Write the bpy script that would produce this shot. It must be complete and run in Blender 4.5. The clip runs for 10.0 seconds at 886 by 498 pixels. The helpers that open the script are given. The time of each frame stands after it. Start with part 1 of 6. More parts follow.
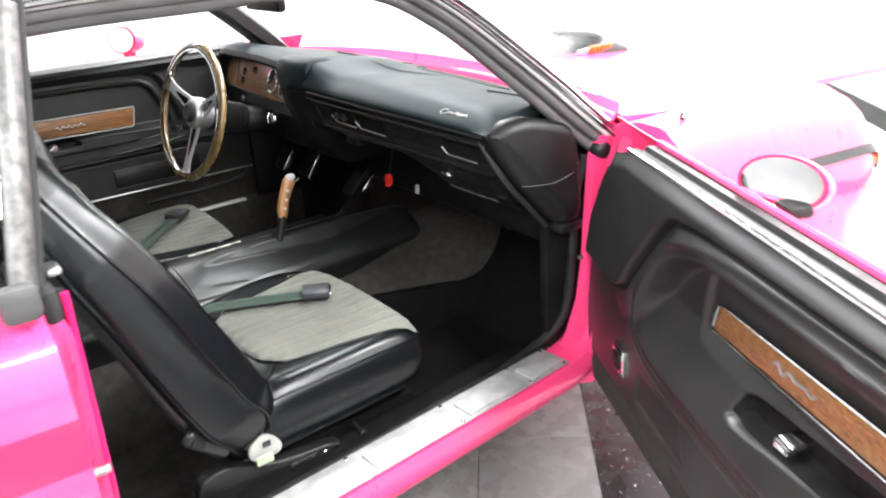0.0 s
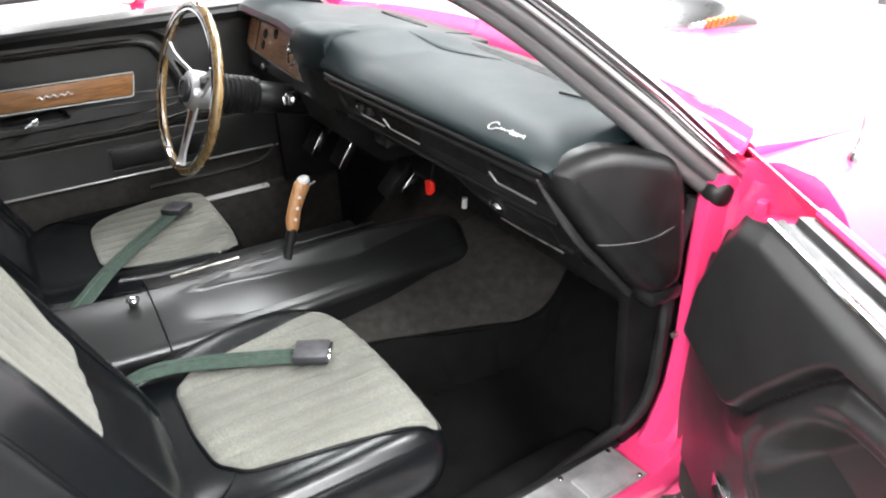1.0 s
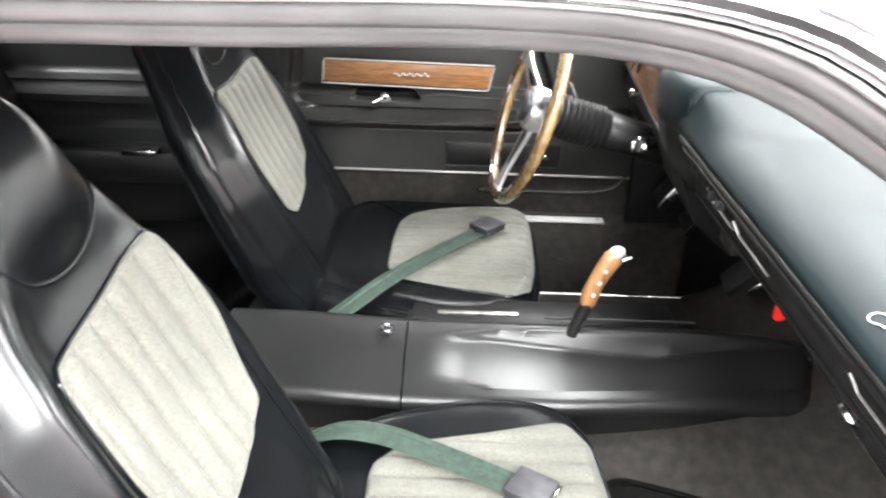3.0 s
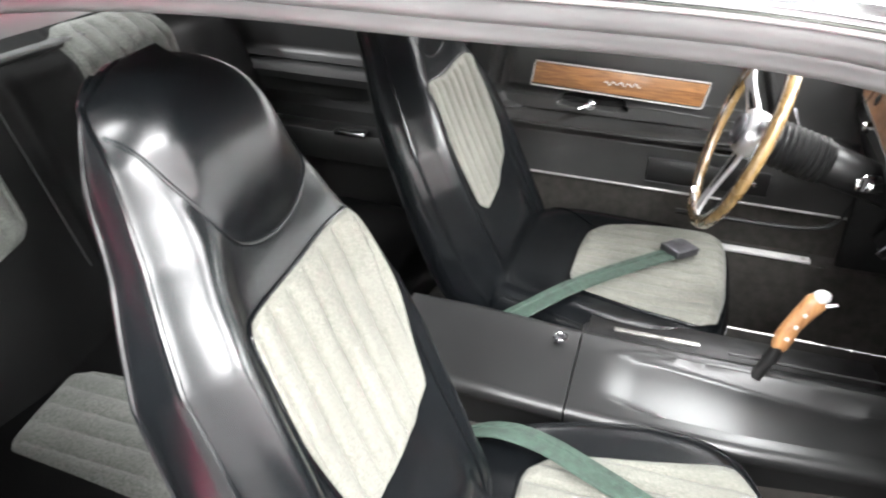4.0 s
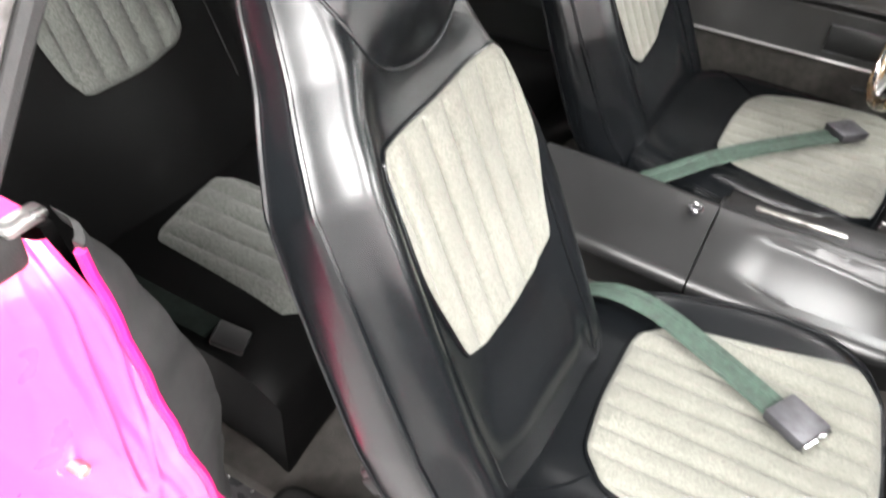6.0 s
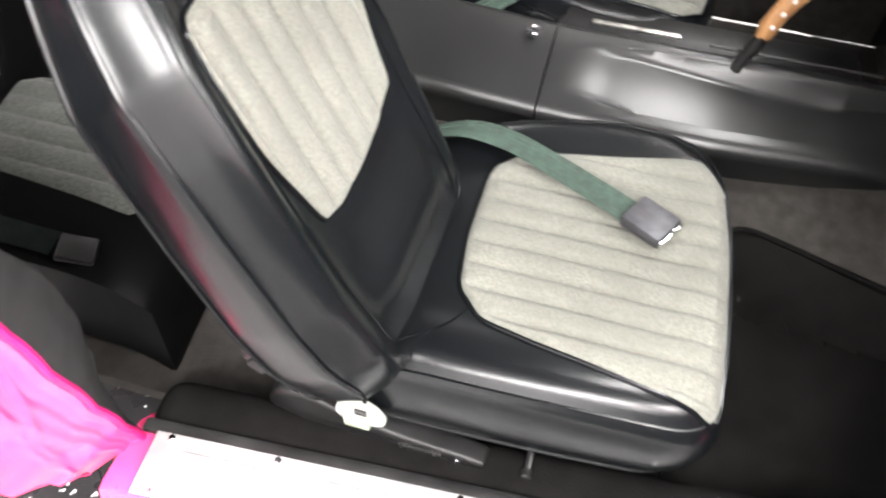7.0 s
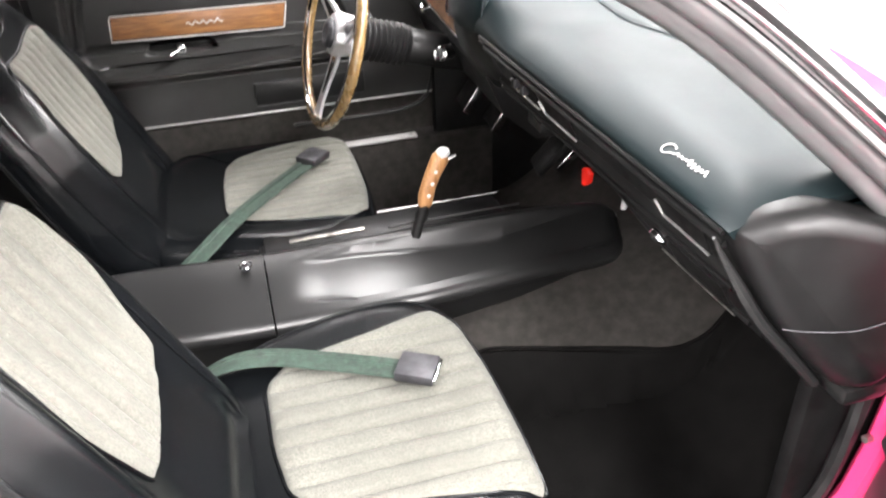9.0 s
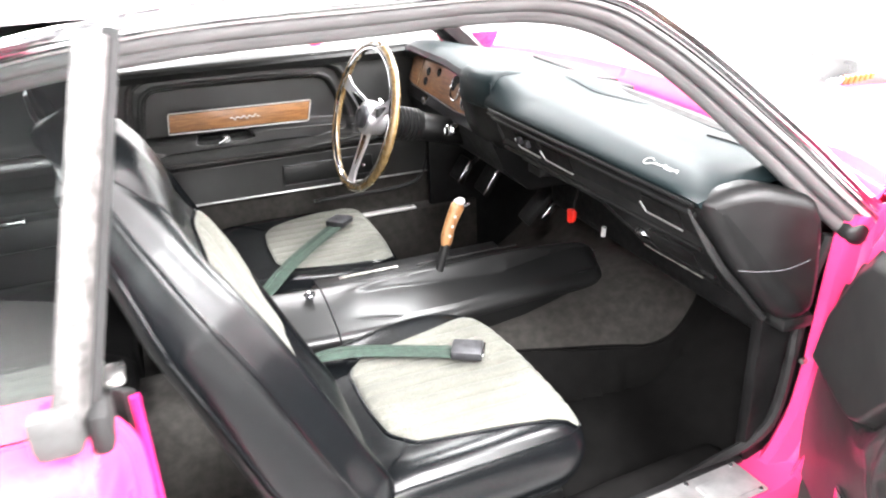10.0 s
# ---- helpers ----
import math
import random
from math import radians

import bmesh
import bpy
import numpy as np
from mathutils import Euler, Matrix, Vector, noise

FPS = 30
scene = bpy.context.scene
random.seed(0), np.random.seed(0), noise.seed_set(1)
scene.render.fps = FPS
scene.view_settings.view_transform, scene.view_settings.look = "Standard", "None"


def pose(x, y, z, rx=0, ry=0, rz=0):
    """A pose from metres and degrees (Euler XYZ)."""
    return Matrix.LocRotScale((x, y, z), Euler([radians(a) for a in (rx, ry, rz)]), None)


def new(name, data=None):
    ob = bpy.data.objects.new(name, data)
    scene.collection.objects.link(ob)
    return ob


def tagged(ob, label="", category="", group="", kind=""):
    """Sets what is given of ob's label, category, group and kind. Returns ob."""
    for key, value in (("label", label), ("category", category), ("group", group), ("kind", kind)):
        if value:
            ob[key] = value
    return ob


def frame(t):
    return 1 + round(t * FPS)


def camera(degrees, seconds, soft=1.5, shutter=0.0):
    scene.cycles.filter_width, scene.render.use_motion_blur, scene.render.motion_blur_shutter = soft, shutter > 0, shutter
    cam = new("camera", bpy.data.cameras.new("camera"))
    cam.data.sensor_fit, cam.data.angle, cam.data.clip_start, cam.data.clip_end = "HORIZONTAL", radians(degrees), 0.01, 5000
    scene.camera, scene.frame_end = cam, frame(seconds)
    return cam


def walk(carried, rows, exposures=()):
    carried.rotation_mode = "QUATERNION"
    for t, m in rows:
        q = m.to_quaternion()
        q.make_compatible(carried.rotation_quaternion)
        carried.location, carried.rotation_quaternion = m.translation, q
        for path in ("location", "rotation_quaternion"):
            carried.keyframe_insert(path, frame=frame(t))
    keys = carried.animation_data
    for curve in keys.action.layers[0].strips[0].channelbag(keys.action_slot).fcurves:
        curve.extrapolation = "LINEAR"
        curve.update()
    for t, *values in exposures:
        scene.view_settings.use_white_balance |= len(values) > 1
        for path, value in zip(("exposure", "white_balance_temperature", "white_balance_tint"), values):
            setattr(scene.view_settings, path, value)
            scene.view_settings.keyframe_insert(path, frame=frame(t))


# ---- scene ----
cam = camera(59.0, 10.0, soft=2.0, shutter=0.4)
ROWS = [
    (0.0, 1.8539, -0.7434, 1.2965, 67.21, 3.63, 53.14),
    (0.5, 1.6377, -0.5305, 1.2864, 65.38, 3.12, 56.80),
    (1.0, 1.4530, -0.3719, 1.2940, 62.89, 2.95, 59.91),
    (1.5, 1.2927, -0.2666, 1.3005, 60.94, 2.58, 63.70),
    (2.0, 1.1777, -0.1881, 1.3145, 60.42, 2.02, 71.97),
    (2.5, 1.1279, -0.1374, 1.3220, 60.92, 0.78, 82.96),
    (3.0, 1.1187, -0.1391, 1.3175, 61.53, -0.98, 92.10),
    (4.5, 1.1152, -0.1413, 1.3150, 61.64, -2.09, 114.56),
    (5.0, 1.1152, -0.1423, 1.3149, 61.45, -2.47, 119.36),
    (6.5, 1.0908, -0.1559, 1.2912, 42.87, -3.32, 115.46),
    (7.0, 1.0799, -0.1282, 1.2848, 39.93, -1.73, 106.02),
    (7.5, 1.0767, -0.1111, 1.2867, 40.02, -0.63, 95.87),
    (8.0, 1.0873, -0.1010, 1.3056, 44.46, 0.65, 87.68),
    (8.5, 1.1289, -0.1254, 1.3142, 50.74, 1.86, 81.20),
    (9.0, 1.2266, -0.2184, 1.3256, 57.16, 2.05, 74.06),
    (9.5, 1.3761, -0.3596, 1.3314, 62.36, 2.07, 70.50),
    (10.0, 1.5754, -0.5530, 1.3401, 66.06, 2.17, 68.11),
]
EXPO = [(0.0, -0.28, 6500, 10), (1.0, -0.02, 6500, 10), (2.5, 0.60, 6550, 10), (3.2, 0.80, 6600, 11), (4.5, 0.80, 6550, 11), (6.5, 0.60, 6800, 13), (7.5, 0.34, 6800, 14), (8.5, 0.46, 6800, 15), (9.5, 0.82, 6700, 15), (10.0, 0.95, 6600, 13)]
walk(cam, [(t, pose(*r)) for t, *r in ROWS], EXPO)

# ---- light: a white showroom under rows of ceiling fixtures ----
world = bpy.data.worlds.new("world")
scene.world = world
world.use_nodes = True
world.node_tree.nodes["Background"].inputs[0].default_value = (0.9, 0.95, 1.0, 1)
world.node_tree.nodes["Background"].inputs[1].default_value = 0.05

# the room is turned against the car: NN points at the front wall, DD along it
NN, DD = Vector((0.64, 0.768, 0)), Vector((0.768, -0.64, 0))
ROOM = 3.4  # ceiling height
LAMP = 175.0


def room(d, n, z):
    return DD * d + NN * n + Vector((0, 0, z))


ROOM_TURN = math.degrees(math.atan2(DD.y, DD.x))
# across, ahead, power: the row along the white wall is the brightest
FIXTURES = [(-3.6, -4.2, 0.8), (-0.6, -4.2, 0.8), (2.4, -4.2, 0.8), (-3.6, -1.7, 0.8), (-0.6, -1.7, 0.8), (4.2, -1.7, 2.8), (4.2, 0.6, 1.4), (-3.6, 0.1, 0.8), (-0.85, 0.1, 1.1), (-3.6, 2.4, 2.2), (-0.6, 2.4, 2.2), (2.4, 2.4, 2.2)]
for d, n, power in FIXTURES:
    lamp = bpy.data.lights.new("ceiling_lamp", "AREA")
    lamp.shape, lamp.size, lamp.size_y, lamp.energy, lamp.color = "RECTANGLE", 2.4, 0.46, LAMP * power, (0.97, 0.985, 1.0)
    ob = new("ceiling_lamp", lamp)
    ob.matrix_world = Matrix.Translation(room(d, n, ROOM - 0.12)) @ pose(0, 0, 0, 0, 0, ROOM_TURN)


# ---- materials ----
def material(name, color, rough=0.5, metal=0.0, vary=0.15, scale=8.0, fine=0.0, fine_scale=400.0, rough_vary=0.1,
             coat=0.0, sheen=0.0, color2=None, spec=0.5, large_bump=0.0):
    m = bpy.data.materials.new(name)
    m.use_nodes = True
    nt = m.node_tree
    b = nt.nodes["Principled BSDF"]
    tc = nt.nodes.new("ShaderNodeTexCoord")
    n1 = nt.nodes.new("ShaderNodeTexNoise")
    n1.inputs["Scale"].default_value, n1.inputs["Detail"].default_value = scale, 5
    nt.links.new(tc.outputs["Object"], n1.inputs["Vector"])
    mix = nt.nodes.new("ShaderNodeMix")
    mix.data_type = "RGBA"
    c2 = color2 or tuple(c * (1 - vary * 1.6) for c in color)
    c1 = color if color2 else tuple(min(1, c * (1 + vary)) for c in color)
    mix.inputs[6].default_value, mix.inputs[7].default_value = (*c1, 1), (*c2, 1)
    ramp = nt.nodes.new("ShaderNodeMapRange")
    ramp.inputs[1].default_value, ramp.inputs[2].default_value = 0.35, 0.68
    nt.links.new(n1.outputs["Fac"], ramp.inputs[0])
    nt.links.new(ramp.outputs[0], mix.inputs[0])
    nt.links.new(mix.outputs[2], b.inputs["Base Color"])
    rr = nt.nodes.new("ShaderNodeMapRange")
    rr.inputs[1].default_value, rr.inputs[2].default_value = 0.3, 0.7
    rr.inputs[3].default_value, rr.inputs[4].default_value = max(0.02, rough - rough_vary), min(1, rough + rough_vary)
    n2 = nt.nodes.new("ShaderNodeTexNoise")
    n2.inputs["Scale"].default_value, n2.inputs["Detail"].default_value = scale * 3.1, 4
    nt.links.new(tc.outputs["Object"], n2.inputs["Vector"])
    nt.links.new(n2.outputs["Fac"], rr.inputs[0])
    nt.links.new(rr.outputs[0], b.inputs["Roughness"])
    b.inputs["Metallic"].default_value = metal
    b.inputs["Specular IOR Level"].default_value = spec
    b.inputs["Coat Weight"].default_value, b.inputs["Coat Roughness"].default_value = coat, 0.04
    b.inputs["Sheen Weight"].default_value = sheen
    last = None
    for amount, sc, dist in ((fine, fine_scale, 0.001), (large_bump, scale * 2, 0.01)):
        if amount:
            nf = nt.nodes.new("ShaderNodeTexNoise")
            nf.inputs["Scale"].default_value, nf.inputs["Detail"].default_value = sc, 3
            nt.links.new(tc.outputs["Object"], nf.inputs["Vector"])
            bump = nt.nodes.new("ShaderNodeBump")
            bump.inputs["Strength"].default_value, bump.inputs["Distance"].default_value = amount, dist
            nt.links.new(nf.outputs["Fac"], bump.inputs["Height"])
            if last:
                nt.links.new(last.outputs[0], bump.inputs["Normal"])
            nt.links.new(bump.outputs[0], b.inputs["Normal"])
            last = bump
    return m


def wood(name, dark, light, rough, coat, axis, scale=14.0):
    m = material(name, light, rough, coat=coat)
    nt = m.node_tree
    b = nt.nodes["Principled BSDF"]
    tc = nt.nodes.new("ShaderNodeTexCoord")
    mp = nt.nodes.new("ShaderNodeMapping")
    mp.inputs["Scale"].default_value = [0.08 if i == axis else 1.0 for i in range(3)]
    nt.links.new(tc.outputs["Object"], mp.inputs[0])
    n = nt.nodes.new("ShaderNodeTexNoise")
    n.inputs["Scale"].default_value, n.inputs["Detail"].default_value, n.inputs["Distortion"].default_value = scale * 12, 6, 1.2
    nt.links.new(mp.outputs[0], n.inputs["Vector"])
    cr = nt.nodes.new("ShaderNodeValToRGB")
    cr.color_ramp.elements[0].position, cr.color_ramp.elements[0].color = 0.32, (*dark, 1)
    cr.color_ramp.elements[1].position, cr.color_ramp.elements[1].color = 0.68, (*light, 1)
    nt.links.new(n.outputs["Fac"], cr.inputs[0])
    nt.links.new(cr.outputs[0], b.inputs["Base Color"])
    return m


def weave(name, a, c, axis_scale=520.0, rough=0.9):
    """Woven cloth: short threads in two directions, over slow soiling."""
    m = material(name, a, rough, vary=0.10, scale=11, sheen=0.1, spec=0.2)
    nt = m.node_tree
    b = nt.nodes["Principled BSDF"]
    tc = nt.nodes.new("ShaderNodeTexCoord")
    hs = []
    for stretch in ((0.35, 1.0, 1.0), (1.0, 0.35, 0.35)):
        mp = nt.nodes.new("ShaderNodeMapping")
        mp.inputs["Scale"].default_value = stretch
        nt.links.new(tc.outputs["Object"], mp.inputs[0])
        n = nt.nodes.new("ShaderNodeTexNoise")
        n.inputs["Scale"].default_value, n.inputs["Detail"].default_value = axis_scale, 2
        nt.links.new(mp.outputs[0], n.inputs["Vector"])
        hs.append(n)
    add = nt.nodes.new("ShaderNodeMath")
    add.operation = "ADD"
    nt.links.new(hs[0].outputs["Fac"], add.inputs[0])
    nt.links.new(hs[1].outputs["Fac"], add.inputs[1])
    rng = nt.nodes.new("ShaderNodeMapRange")
    rng.inputs[1].default_value, rng.inputs[2].default_value = 0.8, 1.2
    nt.links.new(add.outputs[0], rng.inputs[0])
    old = b.inputs["Base Color"].links[0].from_socket
    mix = nt.nodes.new("ShaderNodeMix")
    mix.data_type = "RGBA"
    nt.links.new(rng.outputs[0], mix.inputs[0])
    nt.links.new(old, mix.inputs[6])
    mix.inputs[7].default_value = (*c, 1)
    nt.links.new(mix.outputs[2], b.inputs["Base Color"])
    bump = nt.nodes.new("ShaderNodeBump")
    bump.inputs["Strength"].default_value, bump.inputs["Distance"].default_value = 0.5, 0.001
    nt.links.new(rng.outputs[0], bump.inputs["Height"])
    nt.links.new(bump.outputs[0], b.inputs["Normal"])
    return m


def glass_material(name, tint, ior=1.5, gloss=0.05):
    m = bpy.data.materials.new(name)
    m.use_nodes = True
    nt = m.node_tree
    nt.nodes.remove(nt.nodes["Principled BSDF"])
    tr, gl = nt.nodes.new("ShaderNodeBsdfTransparent"), nt.nodes.new("ShaderNodeBsdfGlossy")
    tr.inputs[0].default_value = (*tint, 1)
    gl.inputs["Roughness"].default_value = 0.01
    mx = nt.nodes.new("ShaderNodeMixShader")
    mx.inputs[0].default_value = gloss
    if ior:
        fr = nt.nodes.new("ShaderNodeFresnel")
        fr.inputs[0].default_value = ior
        nt.links.new(fr.outputs[0], mx.inputs[0])
    nt.links.new(tr.outputs[0], mx.inputs[1])
    nt.links.new(gl.outputs[0], mx.inputs[2])
    nt.links.new(mx.outputs[0], nt.nodes["Material Output"].inputs[0])
    return m


def emitter(name, color, strength):
    m = bpy.data.materials.new(name)
    m.use_nodes = True
    b = m.node_tree.nodes["Principled BSDF"]
    b.inputs["Base Color"].default_value = (0.8, 0.8, 0.8, 1)
    b.inputs["Emission Color"].default_value, b.inputs["Emission Strength"].default_value = (*color, 1), strength
    return m


VINYL = material("black_vinyl", (0.011, 0.0112, 0.0112), 0.33, vary=0.10, scale=6, fine=0.02, fine_scale=420, rough_vary=0.005, spec=0.40)
VINYL_SMOOTH = material("seat_vinyl", (0.0032, 0.0038, 0.0044), 0.26, vary=0.05, scale=9, fine=0.0, rough_vary=0.008, spec=0.30)
# Black vinyl taken darker and duller: rear compartment shade is in its base colour.
VINYL_REAR_SHADED = material("rear_vinyl_shaded", (0.0025, 0.0025, 0.0025), 0.4, vary=0.10, scale=9, fine=0.06, fine_scale=420, rough_vary=0.02, spec=0.04)
TRIM_MATTE = material("matte_trim", (0.015, 0.015, 0.015), 0.7, vary=0.15, scale=9, fine=0.5, fine_scale=600, spec=0.35)
SEAL = material("grey_seal", (0.085, 0.085, 0.085), 0.34, vary=0.12, scale=14, rough_vary=0.05, spec=0.7)
DASH_PAD = material("dash_vinyl", (0.0045, 0.0088, 0.0098), 0.48, vary=0.10, scale=5, fine=0.08, fine_scale=450, rough_vary=0.02, spec=0.19)
PLASTIC = material("black_plastic", (0.008, 0.008, 0.008), 0.40, vary=0.3, scale=12, fine=0.08, fine_scale=900, rough_vary=0.05, spec=0.25)
RUBBER = material("black_rubber", (0.014, 0.014, 0.014), 0.42, vary=0.3, scale=20, rough_vary=0.08, spec=0.3)
PLASTIC_PAD = material("grille_vinyl", (0.010, 0.014, 0.015), 0.75, vary=0.1, scale=5, fine=0.8, fine_scale=700, spec=0.2)
PEDAL = material("pedal_rubber", (0.006, 0.006, 0.006), 0.6, vary=0.3, scale=20, spec=0.15)
CARPET = material("black_carpet", (0.031, 0.0288, 0.0265), 0.95, vary=0.16, scale=42, fine=1.0, fine_scale=420, spec=0.05, sheen=0.03)
MAT = material("mat_carpet", (0.0060, 0.0058, 0.0056), 0.95, vary=0.12, scale=30, fine=1.0, fine_scale=380, spec=0.02)
CLOTH = weave("seat_cloth", (0.142, 0.142, 0.122), (0.098, 0.10, 0.086))
# Herringbone cloth, darkened from the front's so it carries the rear's shade.
CLOTH_REAR_SHADED = weave("rear_cloth_shaded", (0.09, 0.094, 0.085), (0.045, 0.048, 0.043), 480.0)
PINK = material("pink_paint", (0.80, 0.05, 0.175), 0.3, vary=0.04, scale=3, rough_vary=0.04, coat=0.6, spec=0.35)
PINK.node_tree.nodes["Principled BSDF"].inputs["Coat IOR"].default_value = 1.55
ROOF_WHITE = material("roof_pale", (0.74, 0.70, 0.68), 0.42, vary=0.06, scale=6, fine=0.3, fine_scale=500)
DOOR_VINYL = material("door_vinyl", (0.023, 0.023, 0.0225), 0.34, vary=0.15, scale=6, fine=0.16, fine_scale=520, rough_vary=0.04)
WORN = material("worn_trim", (0.10, 0.097, 0.094), 0.42, metal=0.5, vary=0.32, scale=55, rough_vary=0.12)
CHROME = material("chrome", (0.82, 0.83, 0.84), 0.12, metal=1.0, vary=0.06, scale=25, rough_vary=0.06)
ALU = material("brushed_aluminium", (0.50, 0.50, 0.49), 0.36, metal=0.8, vary=0.08, scale=30, rough_vary=0.08)
SILL_ALU = material("scuffed_aluminium", (0.42, 0.42, 0.416), 0.42, metal=0.35, vary=0.14, scale=26, rough_vary=0.10)
POLISHED = material("polished_aluminium", (0.78, 0.78, 0.80), 0.30, metal=0.85, vary=0.03, scale=12, rough_vary=0.01)
STEEL = material("dull_steel", (0.42, 0.41, 0.38), 0.42, metal=1.0, vary=0.3, scale=40)
TRIM_GREY = material("satin_trim", (0.50, 0.50, 0.49), 0.36, metal=1.0, vary=0.15, scale=15)
WOOD_TRIM = wood("wood_trim", (0.11, 0.045, 0.016), (0.27, 0.125, 0.045), 0.4, 0.4, 1)
WOOD_CLUSTER = wood("wood_cluster", (0.10, 0.045, 0.02), (0.24, 0.115, 0.05), 0.4, 0.3, 0)
WOOD_RIM = wood("wood_rim", (0.085, 0.052, 0.02), (0.20, 0.13, 0.055), 0.25, 1.0, 2, 8)
WOOD_GRIP = wood("wood_grip", (0.20, 0.09, 0.035), (0.38, 0.20, 0.085), 0.4, 0.3, 2)
TRIM_LIGHT = material("light_trim", (0.46, 0.46, 0.45), 0.32, vary=0.08, scale=12, rough_vary=0.06)
BELT = material("green_webbing", (0.018, 0.037, 0.026), 0.75, vary=0.25, scale=60, fine=0.6, fine_scale=900)
BUCKLE = material("buckle_face", (0.05, 0.05, 0.055), 0.5, metal=0.5, vary=0.2, scale=40)
RED = material("red_plastic", (0.75, 0.02, 0.01), 0.4)
ORANGE = material("orange_paint", (0.85, 0.13, 0.02), 0.5)
GREY_WALL = material("grey_wall", (0.5, 0.5, 0.5), 0.7, vary=0.15, scale=1.5)
CEILING = material("ceiling_paint", (0.075, 0.075, 0.08), 0.7, vary=0.15, scale=1.5)
WHITE = material("white_paint", (0.82, 0.82, 0.81), 0.7, vary=0.02, scale=2, fine=0.1, fine_scale=200)
WHITE_PLASTIC = material("white_plastic", (0.27, 0.28, 0.255), 0.45, vary=0.1, scale=40)
SCOOP_BLACK = material("satin_black", (0.02, 0.02, 0.02), 0.30, vary=0.2, scale=5, spec=0.55)
GAUGE = material("gauge_face", (0.012, 0.012, 0.012), 0.2, coat=0.6)
DARK_WALL = material("door_steel", (0.10, 0.105, 0.11), 0.5, vary=0.2, scale=2)
MIRROR = material("mirror_glass", (0.9, 0.9, 0.9), 0.02, metal=1.0, vary=0.0, rough_vary=0.0)
GLASS = glass_material("clear_glass", (0.93, 0.97, 0.96))
SCREEN_GLASS = glass_material("screen_glass", (0.97, 0.985, 0.98), None, 0.03)
HEADLINER = material("headliner", (0.03, 0.03, 0.03), 0.7, vary=0.2, scale=20)


def tile_material(name, color, fleck, amount):
    m = material(name, color, 0.28, vary=0.12, scale=5, rough_vary=0.1)
    nt = m.node_tree
    b = nt.nodes["Principled BSDF"]
    tc, vo = nt.nodes.new("ShaderNodeTexCoord"), nt.nodes.new("ShaderNodeTexNoise")
    vo.inputs["Scale"].default_value, vo.inputs["Detail"].default_value, vo.inputs["Roughness"].default_value = 70, 3, 0.6
    inf = nt.nodes.new("ShaderNodeObjectInfo")
    add = nt.nodes.new("ShaderNodeVectorMath")
    mulv = nt.nodes.new("ShaderNodeMath")
    mulv.operation, mulv.inputs[1].default_value = "MULTIPLY", 37.0
    nt.links.new(inf.outputs["Random"], mulv.inputs[0])
    nt.links.new(tc.outputs["Object"], add.inputs[0])
    nt.links.new(mulv.outputs[0], add.inputs[1])
    nt.links.new(add.outputs[0], vo.inputs["Vector"])
    mr = nt.nodes.new("ShaderNodeMapRange")
    mr.inputs[1].default_value, mr.inputs[2].default_value = amount, amount + 0.03
    nt.links.new(vo.outputs["Fac"], mr.inputs[0])
    mix = nt.nodes.new("ShaderNodeMix")
    mix.data_type = "RGBA"
    nt.links.new(mr.outputs[0], mix.inputs[0])
    nt.links.new(b.inputs["Base Color"].links[0].from_socket, mix.inputs[6])
    mix.inputs[7].default_value = (*fleck, 1)
    nt.links.new(mix.outputs[2], b.inputs["Base Color"])
    return m


TILE_GREY = tile_material("grey_tile", (0.26, 0.26, 0.255), (0.36, 0.36, 0.36), 0.64)
TILE_LIGHT = tile_material("light_tile", (0.40, 0.40, 0.385), (0.33, 0.33, 0.32), 0.64)
TILE_BLACK = tile_material("black_tile", (0.02, 0.02, 0.021), (0.6, 0.6, 0.58), 0.66)
GROUT = material("tile_bed", (0.14, 0.14, 0.14), 0.8)


# ---- mesh helpers ----
def part(name, bm, mat, parent=None, label="", smooth=True, sharp=40):
    """Links a bmesh, drawn in world metres, as one mesh under a thing or a part."""
    bmesh.ops.recalc_face_normals(bm, faces=bm.faces)
    me = bpy.data.meshes.new(name)
    bm.to_mesh(me)
    bm.free()
    me.materials.append(mat)
    if smooth:
        me.shade_smooth()
        me.set_sharp_from_angle(angle=radians(sharp))
    ob = new(name, me)
    if parent:
        ob.parent = parent
        if parent.type == "EMPTY":
            ob.matrix_parent_inverse = parent.matrix_basis.inverted()
    if label:
        tagged(ob, label)
    return ob


def thing(name, at, label, category, group="", kind=""):
    ob = new(name)
    ob.empty_display_size = 0.05
    ob.matrix_basis = Matrix.Translation(at)
    return tagged(ob, label, category, group, kind)


def loft(rings, caps=True, closed=True, bm=None):
    bm = bm or bmesh.new()
    vs = [[bm.verts.new(p) for p in r] for r in rings]
    n = len(rings[0])
    for a, b in zip(vs, vs[1:]):
        for i in range(n if closed else n - 1):
            j = (i + 1) % n
            bm.faces.new((a[i], a[j], b[j], b[i]))
    if caps and closed:
        bm.faces.new(vs[0])
        bm.faces.new(vs[-1])
    return bm


